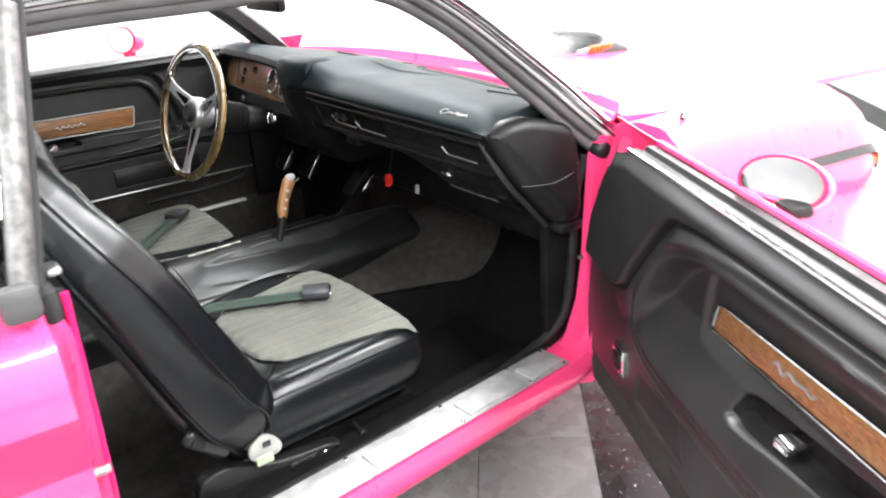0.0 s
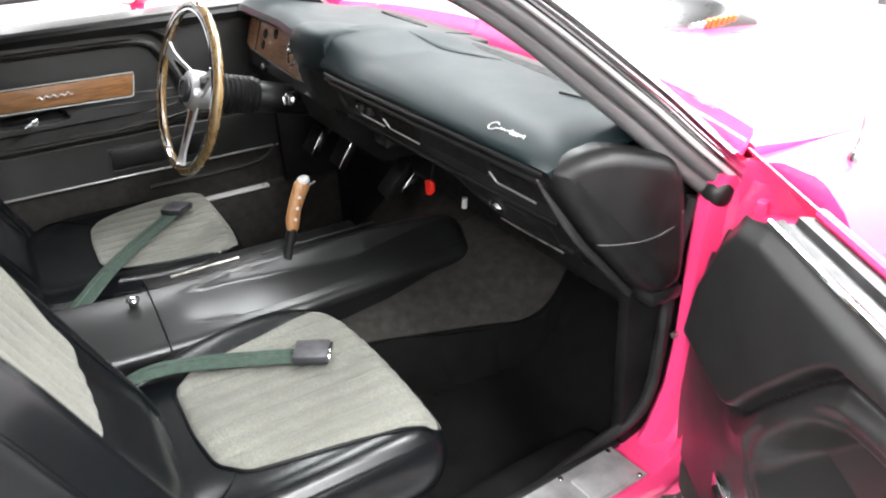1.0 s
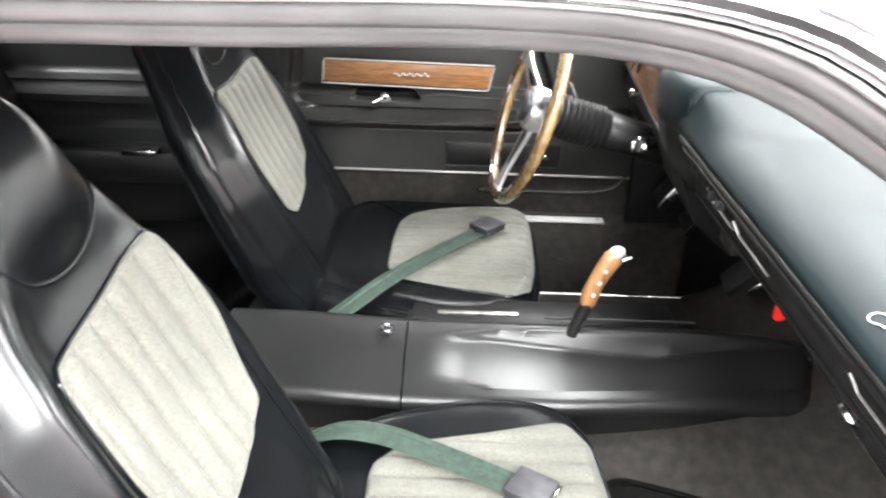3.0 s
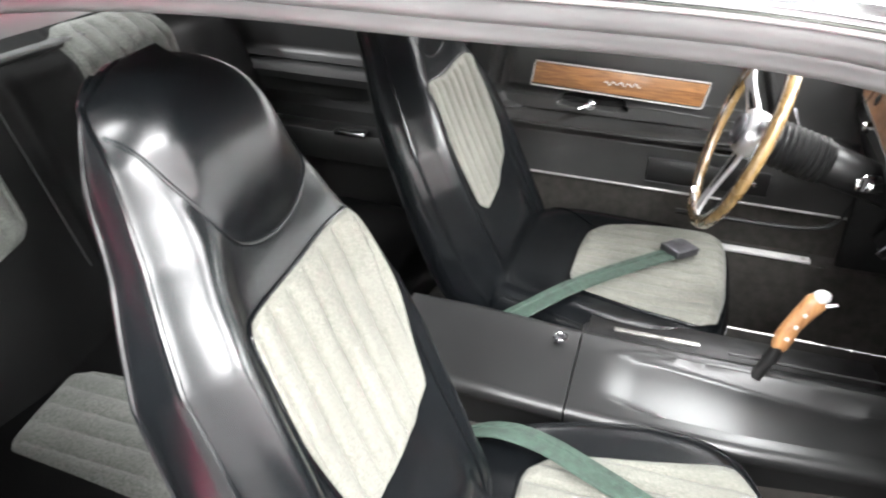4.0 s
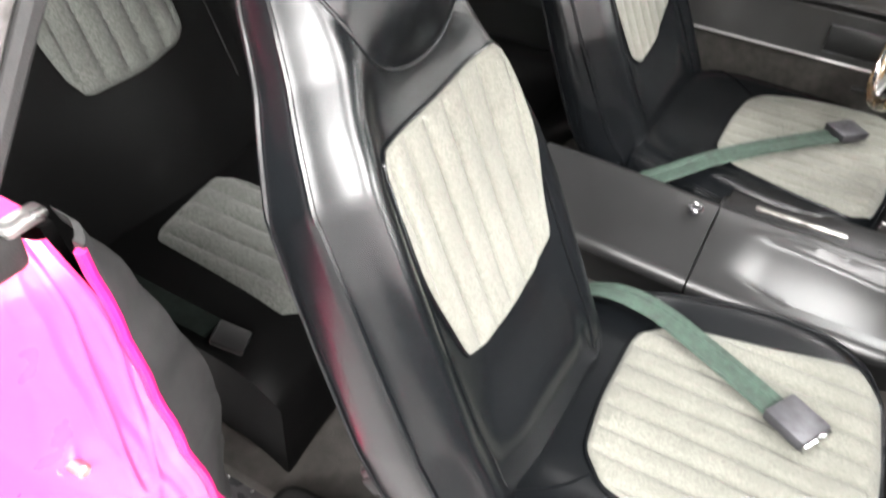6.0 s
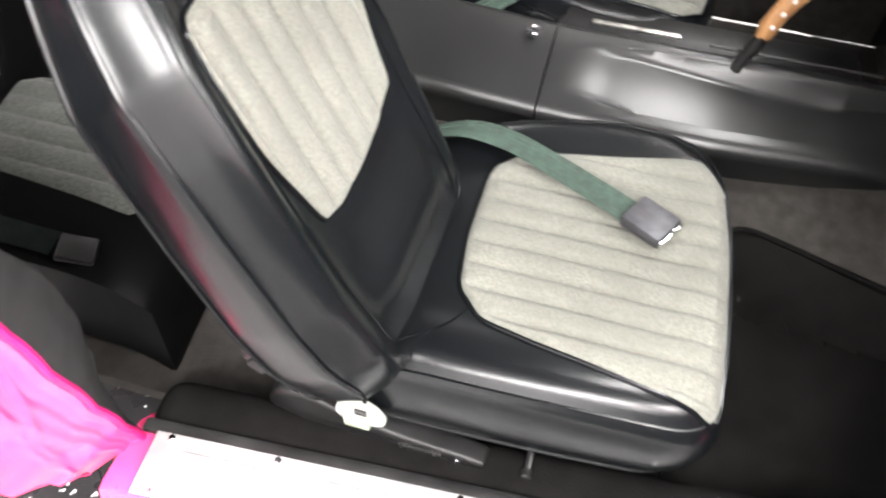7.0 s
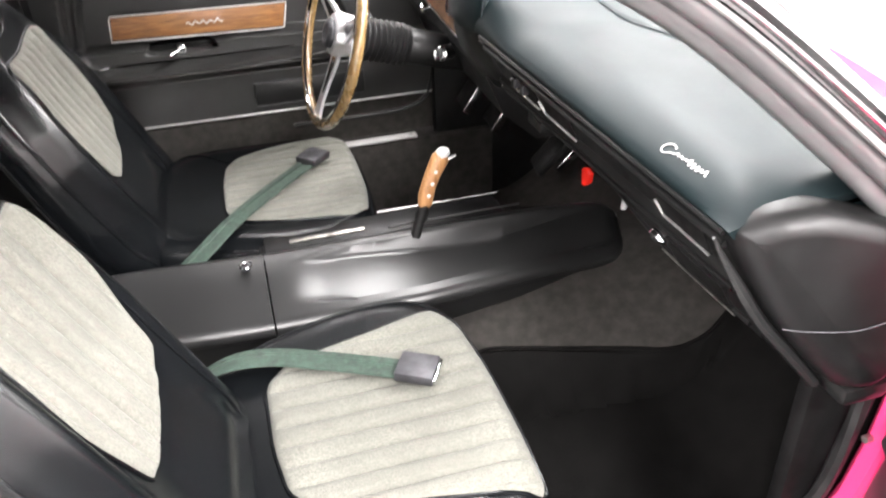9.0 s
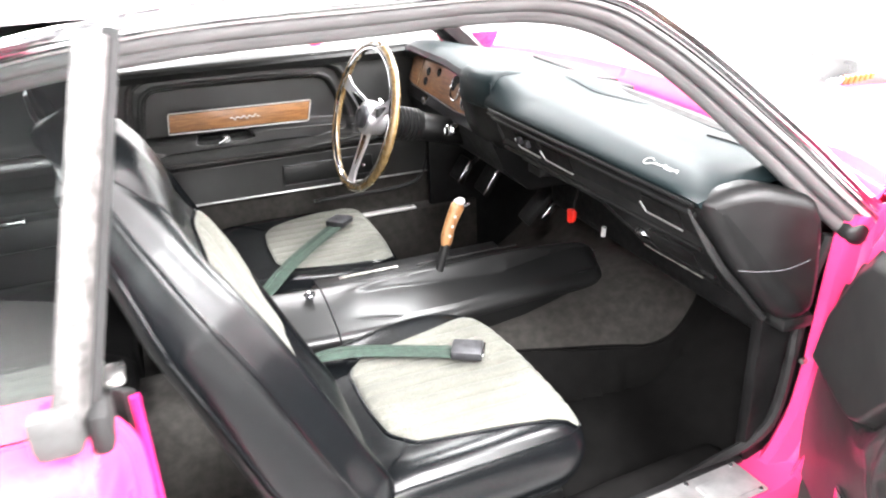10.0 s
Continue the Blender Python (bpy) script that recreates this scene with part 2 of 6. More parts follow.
def tube(pts, r, n=8, closed=False, bm=None, flat=1.0, up=(0, 0, 1)):
    """A round (or, with flat, oval) bar along points. r: a radius or one a point."""
    bm = bm or bmesh.new()
    pts = [Vector(p) for p in pts]
    rs = r if isinstance(r, (list, tuple)) else [r] * len(pts)
    rings = []
    for i, p in enumerate(pts):
        a = pts[i - 1] if i or closed else p
        b = pts[(i + 1) % len(pts)] if i < len(pts) - 1 or closed else p
        d = (b - a).normalized()
        u = Vector(up) - d * d.dot(Vector(up))
        if u.length < 1e-3:
            u = Vector((1, 0, 0)) - d * d.x
        u.normalize()
        w = d.cross(u)
        rings.append([p + rs[i] * (math.cos(k * math.tau / n) * w + flat * math.sin(k * math.tau / n) * u) for k in range(n)])
    if closed:
        rings.append(rings[0])
        vs = [[bm.verts.new(q) for q in ring] for ring in rings[:-1]]
        for i in range(len(vs)):
            a, b = vs[i], vs[(i + 1) % len(vs)]
            for k in range(n):
                bm.faces.new((a[k], a[(k + 1) % n], b[(k + 1) % n], b[k]))
        return bm
    return loft(rings, bm=bm)


def box(c, s, bevel=0.004, m=None, bm=None, seg=2):
    t = bmesh.new()
    bmesh.ops.create_cube(t, size=1)
    bmesh.ops.scale(t, vec=s, verts=t.verts)
    if bevel:
        bmesh.ops.bevel(t, geom=t.edges[:], offset=min(bevel, min(s) * 0.45), segments=seg, profile=0.5, affect="EDGES")
    bmesh.ops.transform(t, matrix=Matrix.Translation(c) @ (m or Matrix()), verts=t.verts)
    return join(bm, t)


def join(bm, t):
    if bm is None:
        return t
    me = bpy.data.meshes.new("tmp")
    t.to_mesh(me)
    t.free()
    bm.from_mesh(me)
    bpy.data.meshes.remove(me)
    return bm


def prism(poly, place, depth, bevel=0.0, seg=2):
    """poly: 2D outline; place(a, b, h) -> world; extruded from h = 0 to depth."""
    bm = bmesh.new()
    lo = [bm.verts.new((a, b, 0)) for a, b in poly]
    hi = [bm.verts.new((a, b, depth)) for a, b in poly]
    n = len(poly)
    bm.faces.new(lo)
    bm.faces.new(hi)
    for i in range(n):
        bm.faces.new((lo[i], lo[(i + 1) % n], hi[(i + 1) % n], hi[i]))
    bmesh.ops.recalc_face_normals(bm, faces=bm.faces)
    if bevel:
        bmesh.ops.bevel(bm, geom=[e for e in bm.edges if abs(e.verts[0].co.z - e.verts[1].co.z) < 1e-6], offset=bevel, segments=seg, profile=0.5, affect="EDGES")
    for v in bm.verts:
        v.co = place(*v.co)
    return bm


def rounded(poly, cut=0.25, times=3, n=0):
    """Corner-cut a closed outline into a soft one; n: resample evenly."""
    p = [Vector(q) for q in poly]
    for _ in range(times):
        p = [r for i in range(len(p)) for r in (p[i].lerp(p[(i + 1) % len(p)], cut), p[i].lerp(p[(i + 1) % len(p)], 1 - cut))]
    return resample(p, n, True) if n else [tuple(q) for q in p]


def resample(p, n, closed=False):
    p = [Vector(q) for q in p]
    if closed:
        p = p + [p[0]]
    ds = [0]
    for a, b in zip(p, p[1:]):
        ds.append(ds[-1] + (b - a).length)
    out, k = [], 0
    for i in range(n):
        s = ds[-1] * i / (n if closed else n - 1)
        while k < len(ds) - 2 and ds[k + 1] < s:
            k += 1
        f = (s - ds[k]) / max(1e-9, ds[k + 1] - ds[k])
        out.append(tuple(p[k].lerp(p[k + 1], f)))
    return out


def soft(pts, n=24):
    """A smooth open line through a few points."""
    p = [Vector(q) for q in pts]
    p = [p[0] * 2 - p[1]] + p + [p[-1] * 2 - p[-2]]
    out = []
    for i in range(1, len(p) - 2):
        for k in range(12):
            t = k / 12
            a, b, c, d = p[i - 1:i + 3]
            out.append(0.5 * (2 * b + (c - a) * t + (2 * a - 5 * b + 4 * c - d) * t * t + (3 * b - a - 3 * c + d) * t ** 3))
    out.append(p[-2])
    return resample(out, n)


def patch(outline, surf, rings=22, lift=0.004, edge=0.012, pleat=None):
    """A padded panel on a surface: surf(a, b, h) -> world. It rises from its seam over edge metres."""
    c = sum((Vector(q) for q in outline), Vector((0, 0))) / len(outline)
    bm = bmesh.new()
    rows = []
    for k in range(rings + 1):
        f = k / rings
        row = []
        for q in outline:
            v = c.lerp(Vector(q), f)
            d = (Vector(q) - v).length
            h = lift * min(1, d / edge) ** 0.6
            if pleat:
                h += pleat(v.x, v.y) * min(1, d / 0.022)
            row.append(bm.verts.new(surf(v.x, v.y, h)) if k else None)
        rows.append(row)
    mid = bm.verts.new(surf(c.x, c.y, lift + (pleat(c.x, c.y) if pleat else 0)))
    n = len(outline)
    for i in range(n):
        j = (i + 1) % n
        bm.faces.new((mid, rows[1][i], rows[1][j]))
        for a, b in zip(rows[1:], rows[2:]):
            bm.faces.new((a[i], b[i], b[j], a[j]))
    return bm


def lerp_table(table, x):
    if x <= table[0][0]:
        return table[0][1]
    for (a, p), (b, q) in zip(table, table[1:]):
        if x <= b:
            f = (x - a) / (b - a)
            f = f * f * (3 - 2 * f)
            return p + (q - p) * f
    return table[-1][1]


def sheet(fn, nu, nv, thick=0.0):
    """A grid fn(a, b), a and b in 0..1; thick: closed with a back offset (a vector)."""
    bm = bmesh.new()
    g = [[bm.verts.new(fn(i / nu, j / nv)) for j in range(nv + 1)] for i in range(nu + 1)]
    for i in range(nu):
        for j in range(nv):
            bm.faces.new((g[i][j], g[i + 1][j], g[i + 1][j + 1], g[i][j + 1]))
    if thick:
        off = Vector(thick)
        r = bmesh.ops.extrude_face_region(bm, geom=bm.faces[:])
        bmesh.ops.translate(bm, vec=off, verts=[v for v in r["geom"] if isinstance(v, bmesh.types.BMVert)])
    return bm


def disc(c, axis, r, depth, n=24, bevel=0.0, bm=None):
    """A short cylinder, its face centred at c and looking along axis."""
    ax = Vector(axis).normalized()
    q = ax.to_track_quat("Z", "Y").to_matrix()
    rings = []
    prof = [(0, -depth), (r, -depth), (r, -bevel), (r - bevel, 0), (0.0, 0)] if bevel else [(0, -depth), (r, -depth), (r, 0), (0.0, 0)]
    for rr, h in prof[1:-1]:
        rings.append([Vector(c) + q @ Vector((rr * math.cos(k * math.tau / n), rr * math.sin(k * math.tau / n), h)) for k in range(n)])
    t = loft(rings)
    return join(bm, t)


def belt_strip(pts, side, width=0.048, thick=0.0025, bm=None):
    """Flat webbing along points; side(i) -> unit vector across."""
    rings = []
    for i, p in enumerate(pts):
        p = Vector(p)
        d = (Vector(pts[min(i + 1, len(pts) - 1)]) - Vector(pts[max(i - 1, 0)])).normalized()
        s = Vector(side)
        s = (s - d * s.dot(d)).normalized()
        nrm = d.cross(s)
        rings.append([p + s * (width / 2) * a + nrm * thick * b for a, b in ((-1, 0), (-0.9, 1), (-0.42, 1.3), (-0.32, 0.3), (0.28, 0.3), (0.38, 1.3), (0.9, 1), (1, 0), (0.9, -0.2), (-0.9, -0.2))])
    return loft(rings, bm=bm)


def sdf(p, poly):
    """Signed distance of a 2D point from a closed outline: minus inside."""
    x, y = p
    best, inside = 1e9, False
    for (ax, ay), (bx, by) in zip(poly, poly[1:] + poly[:1]):
        ex, ey, wx, wy = bx - ax, by - ay, x - ax, y - ay
        t = max(0, min(1, (wx * ex + wy * ey) / (ex * ex + ey * ey + 1e-12)))
        best = min(best, math.hypot(wx - ex * t, wy - ey * t))
        if (ay > y) != (by > y) and x < (bx - ax) * (y - ay) / (by - ay) + ax:
            inside = not inside
    return -best if inside else best


def step(d, wide):
    f = max(0, min(1, 0.5 - d / wide))
    return f * f * (3 - 2 * f)


# ---- the room ----
structure = "structure"
floor = part("floor", box((0.5, 0, -0.06), (16, 16, 0.1), 0, bm=None), GROUT, smooth=False)
tagged(floor, "tile bed of the showroom floor", "floor", kind=structure)
W0, W1, D0, D1 = -6.0, 2.90, -5.5, 5.5


def wall_slab(name, d0, d1, n0, n1, z0, z1, mat, label, cat="wall"):
    bm = bmesh.new()
    bmesh.ops.create_cube(bm, size=1)
    for v in bm.verts:
        v.co = room(d0 + (v.co.x + 0.5) * (d1 - d0), n0 + (v.co.y + 0.5) * (n1 - n0), z0 + (v.co.z + 0.5) * (z1 - z0))
    return tagged(part(name, bm, mat, smooth=False), label, cat, kind=structure)


wall_slab("wall_front", D0 - 0.15, D1 + 0.15, W1, W1 + 0.15, 0, ROOM, WHITE, "plain white painted showroom wall")
wall_slab("wall_back", D0 - 0.15, D1 + 0.15, W0 - 0.15, W0, 0, ROOM, GREY_WALL, "plain light grey painted workshop wall behind the car")
wall_slab("wall_left", D0 - 0.15, D0, W0, W1, 0, ROOM, WHITE, "plain white painted showroom side wall")
wall_slab("wall_right", D1, D1 + 0.15, W0, W1, 0, ROOM, WHITE, "plain white painted side wall with a steel door")
wall_slab("ceiling", D0 - 0.15, D1 + 0.15, W0 - 0.15, W1 + 0.15, ROOM, ROOM + 0.12, CEILING, "dark grey showroom ceiling", "ceiling")
wall_slab("baseboard", D0, D1, W1 - 0.016, W1 - 0.001, 0, 0.11, RUBBER, "black rubber baseboard along the white wall", "baseboard")

# sectional steel door in the side wall
gate = thing("sectional_door", room(D1 - 0.05, -2.2, 0), "dark grey sectional steel door with horizontal panels", "door")
for k in range(8):
    bm = bmesh.new()
    bmesh.ops.create_cube(bm, size=1)
    for v in bm.verts:
        v.co = room(D1 - 0.05 + v.co.x * 0.05, -1.9 + v.co.y * 6.6, 0.03 + k * 0.38 + (v.co.z + 0.5) * 0.362)
    bmesh.ops.bevel(bm, geom=bm.edges[:], offset=0.012, segments=1, affect="EDGES")
    part("panel", bm, DARK_WALL, gate, smooth=False)

DIFFUSER = emitter("lamp_diffuser", (0.97, 0.985, 1.0), 6.0)
for d, n, power in FIXTURES:
    at = room(d, n, ROOM - 0.1)
    fx = thing("ceiling_light", at, "white fluorescent ceiling light with a lit diffuser", "ceiling light", "showroom ceiling lights")
    turn = pose(0, 0, 0, 0, 0, ROOM_TURN)
    part("frame", box(at + Vector((0, 0, 0.055)), (2.5, 0.56, 0.09), 0.01, turn), WHITE_PLASTIC, fx)
    part("diffuser", box(at + Vector((0, 0, 0.004)), (2.4, 0.46, 0.012), 0.003, turn), DIFFUSER, fx)

# ---- car: body shell ----
CX = -0.02  # the car's middle


def mir(p):
    return Vector((2 * CX - p[0], p[1], p[2]))


car = thing("car", (CX, 0, 0), "glossy pink two-door coupe with its passenger door open", "car")

# sill with its aluminium plate; it flares towards the rear
SLANT = 0.075
prof = [(0.60, 0.29), (0.622, 0.315), (0.640, 0.321), (0.712, 0.321), (0.724, 0.317), (0.733, 0.300), (0.738, 0.282), (0.737, 0.264), (0.728, 0.250), (0.70, 0.235), (0.64, 0.225), (0.60, 0.23)]
rings = []
for y in (-0.63, -0.55, -0.2, 0.2, 0.42, 0.47, 0.52):
    lift = 0.05 * max(0, (y - 0.40) / 0.12) ** 2
    rings.append([(x + SLANT * (0.39 - y) + 0.004 * (z > 0.3), y, z + lift * (z > 0.24)) for x, z in prof])
sill = part("sill", loft(rings), PINK, car)
SM = Matrix.Translation((0.72, -0.10, 0)) @ pose(0, 0, 0, 0, 0, math.degrees(SLANT))
plate = thing("sill_plate", (0.70, -0.1, 0.32), "scuffed aluminium sill plate screwed on the pink door sill", "sill plate")
part("plate", box(SM @ Vector((0, 0, 0.3275)), (0.088, 0.985, 0.004), 0.0015, pose(0, 0, 0, 0, 0, math.degrees(SLANT))), SILL_ALU, plate)
for k, (y, ln) in enumerate(((-0.50, 0.10), (-0.31, 0.20), (-0.06, 0.20), (0.17, 0.17), (0.325, 0.10))):
    part("raised_pad", box(SM @ Vector((0.008, y + 0.10, 0.331)), (0.056, ln, 0.006), 0.003, pose(0, 0, 0, 0, 0, math.degrees(SLANT))), SILL_ALU, plate)
for y in (-0.57, -0.425, -0.185, 0.062, 0.268, 0.38):
    for x in (-0.036, 0.038):
        part("screw", disc(SM @ Vector((x, y + 0.10, 0.3315)), (0, 0, 1), 0.005, 0.004, 12, 0.0015), CHROME, plate)

# front door post
rings = []
for z, x0, x1, y0, y1 in ((0.24, 0.63, 0.725, 0.42, 0.62), (0.30, 0.635, 0.735, 0.425, 0.62), (0.36, 0.650, 0.745, 0.448, 0.62), (0.45, 0.662, 0.755, 0.470, 0.62), (0.55, 0.668, 0.77, 0.480, 0.62), (0.70, 0.672, 0.80, 0.485, 0.62),
                          (0.80, 0.676, 0.82, 0.490, 0.63), (0.845, 0.69, 0.83, 0.50, 0.64)):
    rings.append([(x0, y1, z), (x0, y0 + 0.012, z), (x0 + 0.012, y0, z), (x0 + 0.032, y0 + 0.002, z), (x0 + 0.045, y0 + 0.03, z), (x0 + 0.06, y0 + 0.035, z), (x0 + 0.075, y0 + 0.015, z), (x1, y0 + 0.05, z), (x1, y1, z)])
part("door_post", loft(rings), PINK, car)
for z in (0.42, 0.66):
    part("hinge", join(box((0.765, 0.485, z), (0.05, 0.03, 0.05), 0.006), disc((0.785, 0.47, z + 0.035), (0, 0, 1), 0.011, 0.07, 16)), PINK, car)
part("bolt", disc((0.684, 0.470, 0.557), (0.1, -1, 0), 0.006, 0.01, 6), STEEL, car)
part("post_seal", tube(soft([(0.640, 0.24, 0.316), (0.624, 0.36, 0.328), (0.636, 0.425, 0.36), (0.656, 0.452, 0.42), (0.662, 0.468, 0.55), (0.668, 0.475, 0.70), (0.678, 0.49, 0.80)], 50), 0.011, 8), RUBBER, car, "black rubber door seal")

# rear jamb and quarter panel
JAMB = [(0.32, 0.730), (0.40, 0.750), (0.48, 0.769), (0.60, 0.791), (0.70, 0.806), (0.80, 0.819), (0.89, 0.832)]
HIP = [(0.32, 0.790), (0.383, 0.834), (0.459, 0.880), (0.52, 0.913), (0.577, 0.938), (0.7, 0.962), (0.80, 0.962), (0.86, 0.952), (0.90, 0.925), (0.912, 0.90)]

RIDGE_A = [(0.32, 0.805), (0.50, 0.836), (0.65, 0.843), (0.78, 0.847), (0.92, 0.85)]
RIDGE_B = [(0.40, 0.815), (0.49, 0.826), (0.59, 0.815), (0.75, 0.820), (0.92, 0.84)]


def jamb(a, b):
    x0 = lerp_table(JAMB, 0.32 + a * 0.57)
    z = 0.32 + a * (0.57 + 0.022 * min(1, b * 2))
    x1 = lerp_table(HIP, z)
    wob = 0.003 * step(abs(b - 0.16) - 0.03, 0.10) - 0.004 * step(abs(b - 0.36) - 0.03, 0.16) + 0.006 * step(sdf((b, a), [(0.50, 0.35), (0.85, 0.4), (0.85, 0.72), (0.55, 0.74)]), 0.3)
    x = x0 + (x1 - x0) * b
    for line in (RIDGE_A, RIDGE_B):
        wob -= 0.0028 * step(abs(x - lerp_table(line, z)) - 0.002, 0.007)
    round_top = 0.03 * max(0, (a - 0.88) / 0.12) ** 2
    return (x0 + (x1 - x0) * b, -0.615 - 0.035 * b - wob - round_top, z)


part("rear_jamb", sheet(jamb, 70, 90), PINK, car, sharp=80)
part("jamb_seal", tube([Vector((lerp_table(JAMB, z) - 0.004, -0.612, z)) for z in [0.32 + 0.0285 * k for k in range(21)]], 0.0055, 8), material("seal_red", (0.5, 0.01, 0.12), 0.4), car)
for fx in (Vector, mir):
    part("quarter_panel", sheet(lambda a, b: fx((lerp_table(HIP, 0.32 + b * 0.592) - 0.04 * a * a, -0.65 - 1.5 * a, 0.32 + b * 0.592 + 0.03 * a)), 20, 24, (0.0, 0, -0.004)), PINK, car)
    part("quarter_deck", sheet(lambda a, b: fx((0.905 - 0.075 * b - 0.05 * a * a, -0.66 - 1.5 * a, 0.911 + 0.03 * a)), 12, 6, (0, 0, -0.012)), PINK, car)
ST = Vector((0.885, -0.655, 0.655))
part("striker", join(disc(ST + Vector((0, 0.012, 0)), (0, 1, 0), 0.017, 0.02, 20, 0.003), disc(ST + Vector((0, 0.034, 0)), (0, 1, 0), 0.007, 0.03, 16, 0.002)), STEEL, car, "brass-coloured door striker bolt")
# matte trim inside the jamb
TRIM_W = [(0.32, 0.012), (0.42, 0.03), (0.50, 0.058), (0.57, 0.084), (0.64, 0.084), (0.74, 0.064), (0.82, 0.045), (0.90, 0.02)]
part("quarter_trim", sheet(lambda a, b: (lerp_table(JAMB, 0.32 + a * 0.575) - 0.006 - lerp_table(TRIM_W, 0.32 + a * 0.575) * b, -0.610 - 0.03 * b ** 1.6 - 0.02 * (b > 0.99), 0.32 + a * 0.575), 30, 10, (0, -0.012, 0)), TRIM_MATTE, car, "matte dark grey trim panel inside the rear jamb")
part("quarter_trim", sheet(lambda a, b: (lerp_table(JAMB, 0.25 + a * 0.64) - 0.018, -0.66 - 0.79 * b, 0.25 + a * 0.64), 14, 10, (0.012, 0, 0)), VINYL_REAR_SHADED, car)
part("corner_cap", box((0.930, -0.672, 0.932), (0.026, 0.044, 0.046), 0.010), material("cap_grey", (0.05, 0.05, 0.049), 0.55, vary=0.2, scale=40), car, "scuffed grey cap under the quarter window")
part("corner_seal", box((0.886, -0.640, 0.908), (0.062, 0.022, 0.044), 0.009), TRIM_MATTE, car)
part("seal_end", box((0.858, -0.622, 0.936), (0.036, 0.018, 0.010), 0.004), TRIM_GREY, car)

# roof and its rails
RAIL_IN = [(0.625, -1.05, 1.115), (0.625, -0.62, 1.193), (0.618, -0.3, 1.204), (0.615, -0.02, 1.199), (0.62, 0.15, 1.126), (0.64, 0.34, 0.973), (0.668, 0.45, 0.87), (0.70, 0.525, 0.80)]
RAIL_OUT = [(0.70, -1.05, 1.15), (0.685, -0.62, 1.232), (0.672, -0.3, 1.246), (0.665, 0.0, 1.236), (0.668, 0.16, 1.165), (0.69, 0.38, 0.997), (0.712, 0.47, 0.915), (0.742, 0.555, 0.835)]
RI, RO = soft(RAIL_IN, 60), soft(RAIL_OUT, 60)


def between(f, lift=0.0):
    return [Vector(a).lerp(Vector(b), f) + Vector((lift, 0, lift * 0.5)) for a, b in zip(RI, RO)]


for side in (0, 1):
    fx = mir if side else Vector
    who = "driver" if side else "passenger"
    part("door_seal", tube([fx(p) for p in between(0.0, -0.004)], 0.0142, 12), SEAL, car, "grey rubber seal round the door opening")
    part("door_seal", tube([fx(p) for p in between(0.36, -0.002)], 0.0125, 12), SEAL, car, "grey rubber seal round the door opening")
    bm = loft([[fx(q) for q in (a, b, c, d)] for a, b, c, d in zip(between(0.10, 0.0), between(0.60, 0.002), between(0.70, -0.012), between(0.25, -0.014))], bm=None)
    part("seal_bed", bm, RUBBER, car)
    part("window_channel", tube([fx(p) for p in between(0.60, 0.004)], 0.0085, 8, flat=0.8), TRIM_LIGHT, car, "satin grey window channel")
    part("drip_rail", tube([fx(p) for p in between(0.80)], 0.012, 10, flat=0.7), CHROME, car, "chrome drip rail along the roof")
    part("drip_rail", tube([fx(p) for p in between(1.02)], 0.008, 8), CHROME, car, "chrome drip rail along the roof")
    part("roof_pillar", loft([[fx(Vector(p) + Vector(o)) for o in ((-0.01, 0.0, -0.005), (0.03, 0.02, 0.03), (0.01, 0.05, 0.035), (-0.055, 0.045, 0.01), (-0.06, 0.01, -0.005))] for p in RI[38:]]), PLASTIC, car, "black trimmed windscreen pillar")


def roof_z(x, y):
    u = (x - CX) / 0.70
    return 1.243 + 0.05 * (1 - u * u) - 0.10 * max(0, -y - 0.65) ** 1.6 - 0.05 * max(0, y + 0.05) * 1.5


part("roof_skin", sheet(lambda a, b: (lambda x, y: (x, y, roof_z(x, y)))(CX - 0.69 + 1.38 * b, 0.06 - 1.35 * a), 24, 24, (0, 0, 0.012)), ROOF_WHITE, car, "pale off-white roof")
part("headliner", sheet(lambda a, b: (lambda x, y: (x, y, roof_z(x, y) - 0.035))(CX - 0.66 + 1.32 * b, 0.05 - 1.33 * a), 16, 16, (0, 0, 0.01)), HEADLINER, car)

# glass
ws = part("windscreen", sheet(lambda a, b: (CX + (b - 0.5) * (1.24 + 0.10 * a), 0.05 + 0.60 * a - 0.09 * (2 * b - 1) ** 2, 1.225 - 0.31 * a), 16, 16, (0, 0.003, 0.003)), SCREEN_GLASS, car, "clear windscreen glass")
ws.visible_shadow = False
qg = part("quarter_window", sheet(lambda a, b: ((0.905 - 0.145 * b), -0.668 + 0.085 * b - a * (0.58 + 0.02 * b), 0.915 + 0.325 * b - 0.06 * a * b), 6, 6, (-0.004, 0, 0)), GLASS, car, "clear quarter window glass")
qg.visible_shadow = False
part("window_edge", tube(soft([(0.908, -0.668, 0.905), (0.872, -0.648, 0.985), (0.822, -0.619, 1.10), (0.757, -0.583, 1.24)], 16), 0.016, 10, flat=0.6, up=(1, 0, 0)), WORN, car, "worn chrome edge of the quarter window")
part("window_edge", tube(soft([(0.894, -0.650, 0.905), (0.858, -0.630, 0.985), (0.808, -0.601, 1.10), (0.743, -0.565, 1.24)], 16), 0.009, 8), TRIM_MATTE, car, "black rubber strip along the window edge")
rw = part("rear_window", sheet(lambda a, b: (CX + (b - 0.5) * (1.2 + 0.1 * a), -1.22 - 0.62 * a, 1.19 - 0.26 * a), 8, 8, (0, 0, 0.004)), GLASS, car, "clear rear window glass")
rw.visible_shadow = False
part("rear_deck", box((CX, -1.95, 0.88), (1.5, 0.75, 0.06), 0.02), PINK, car)
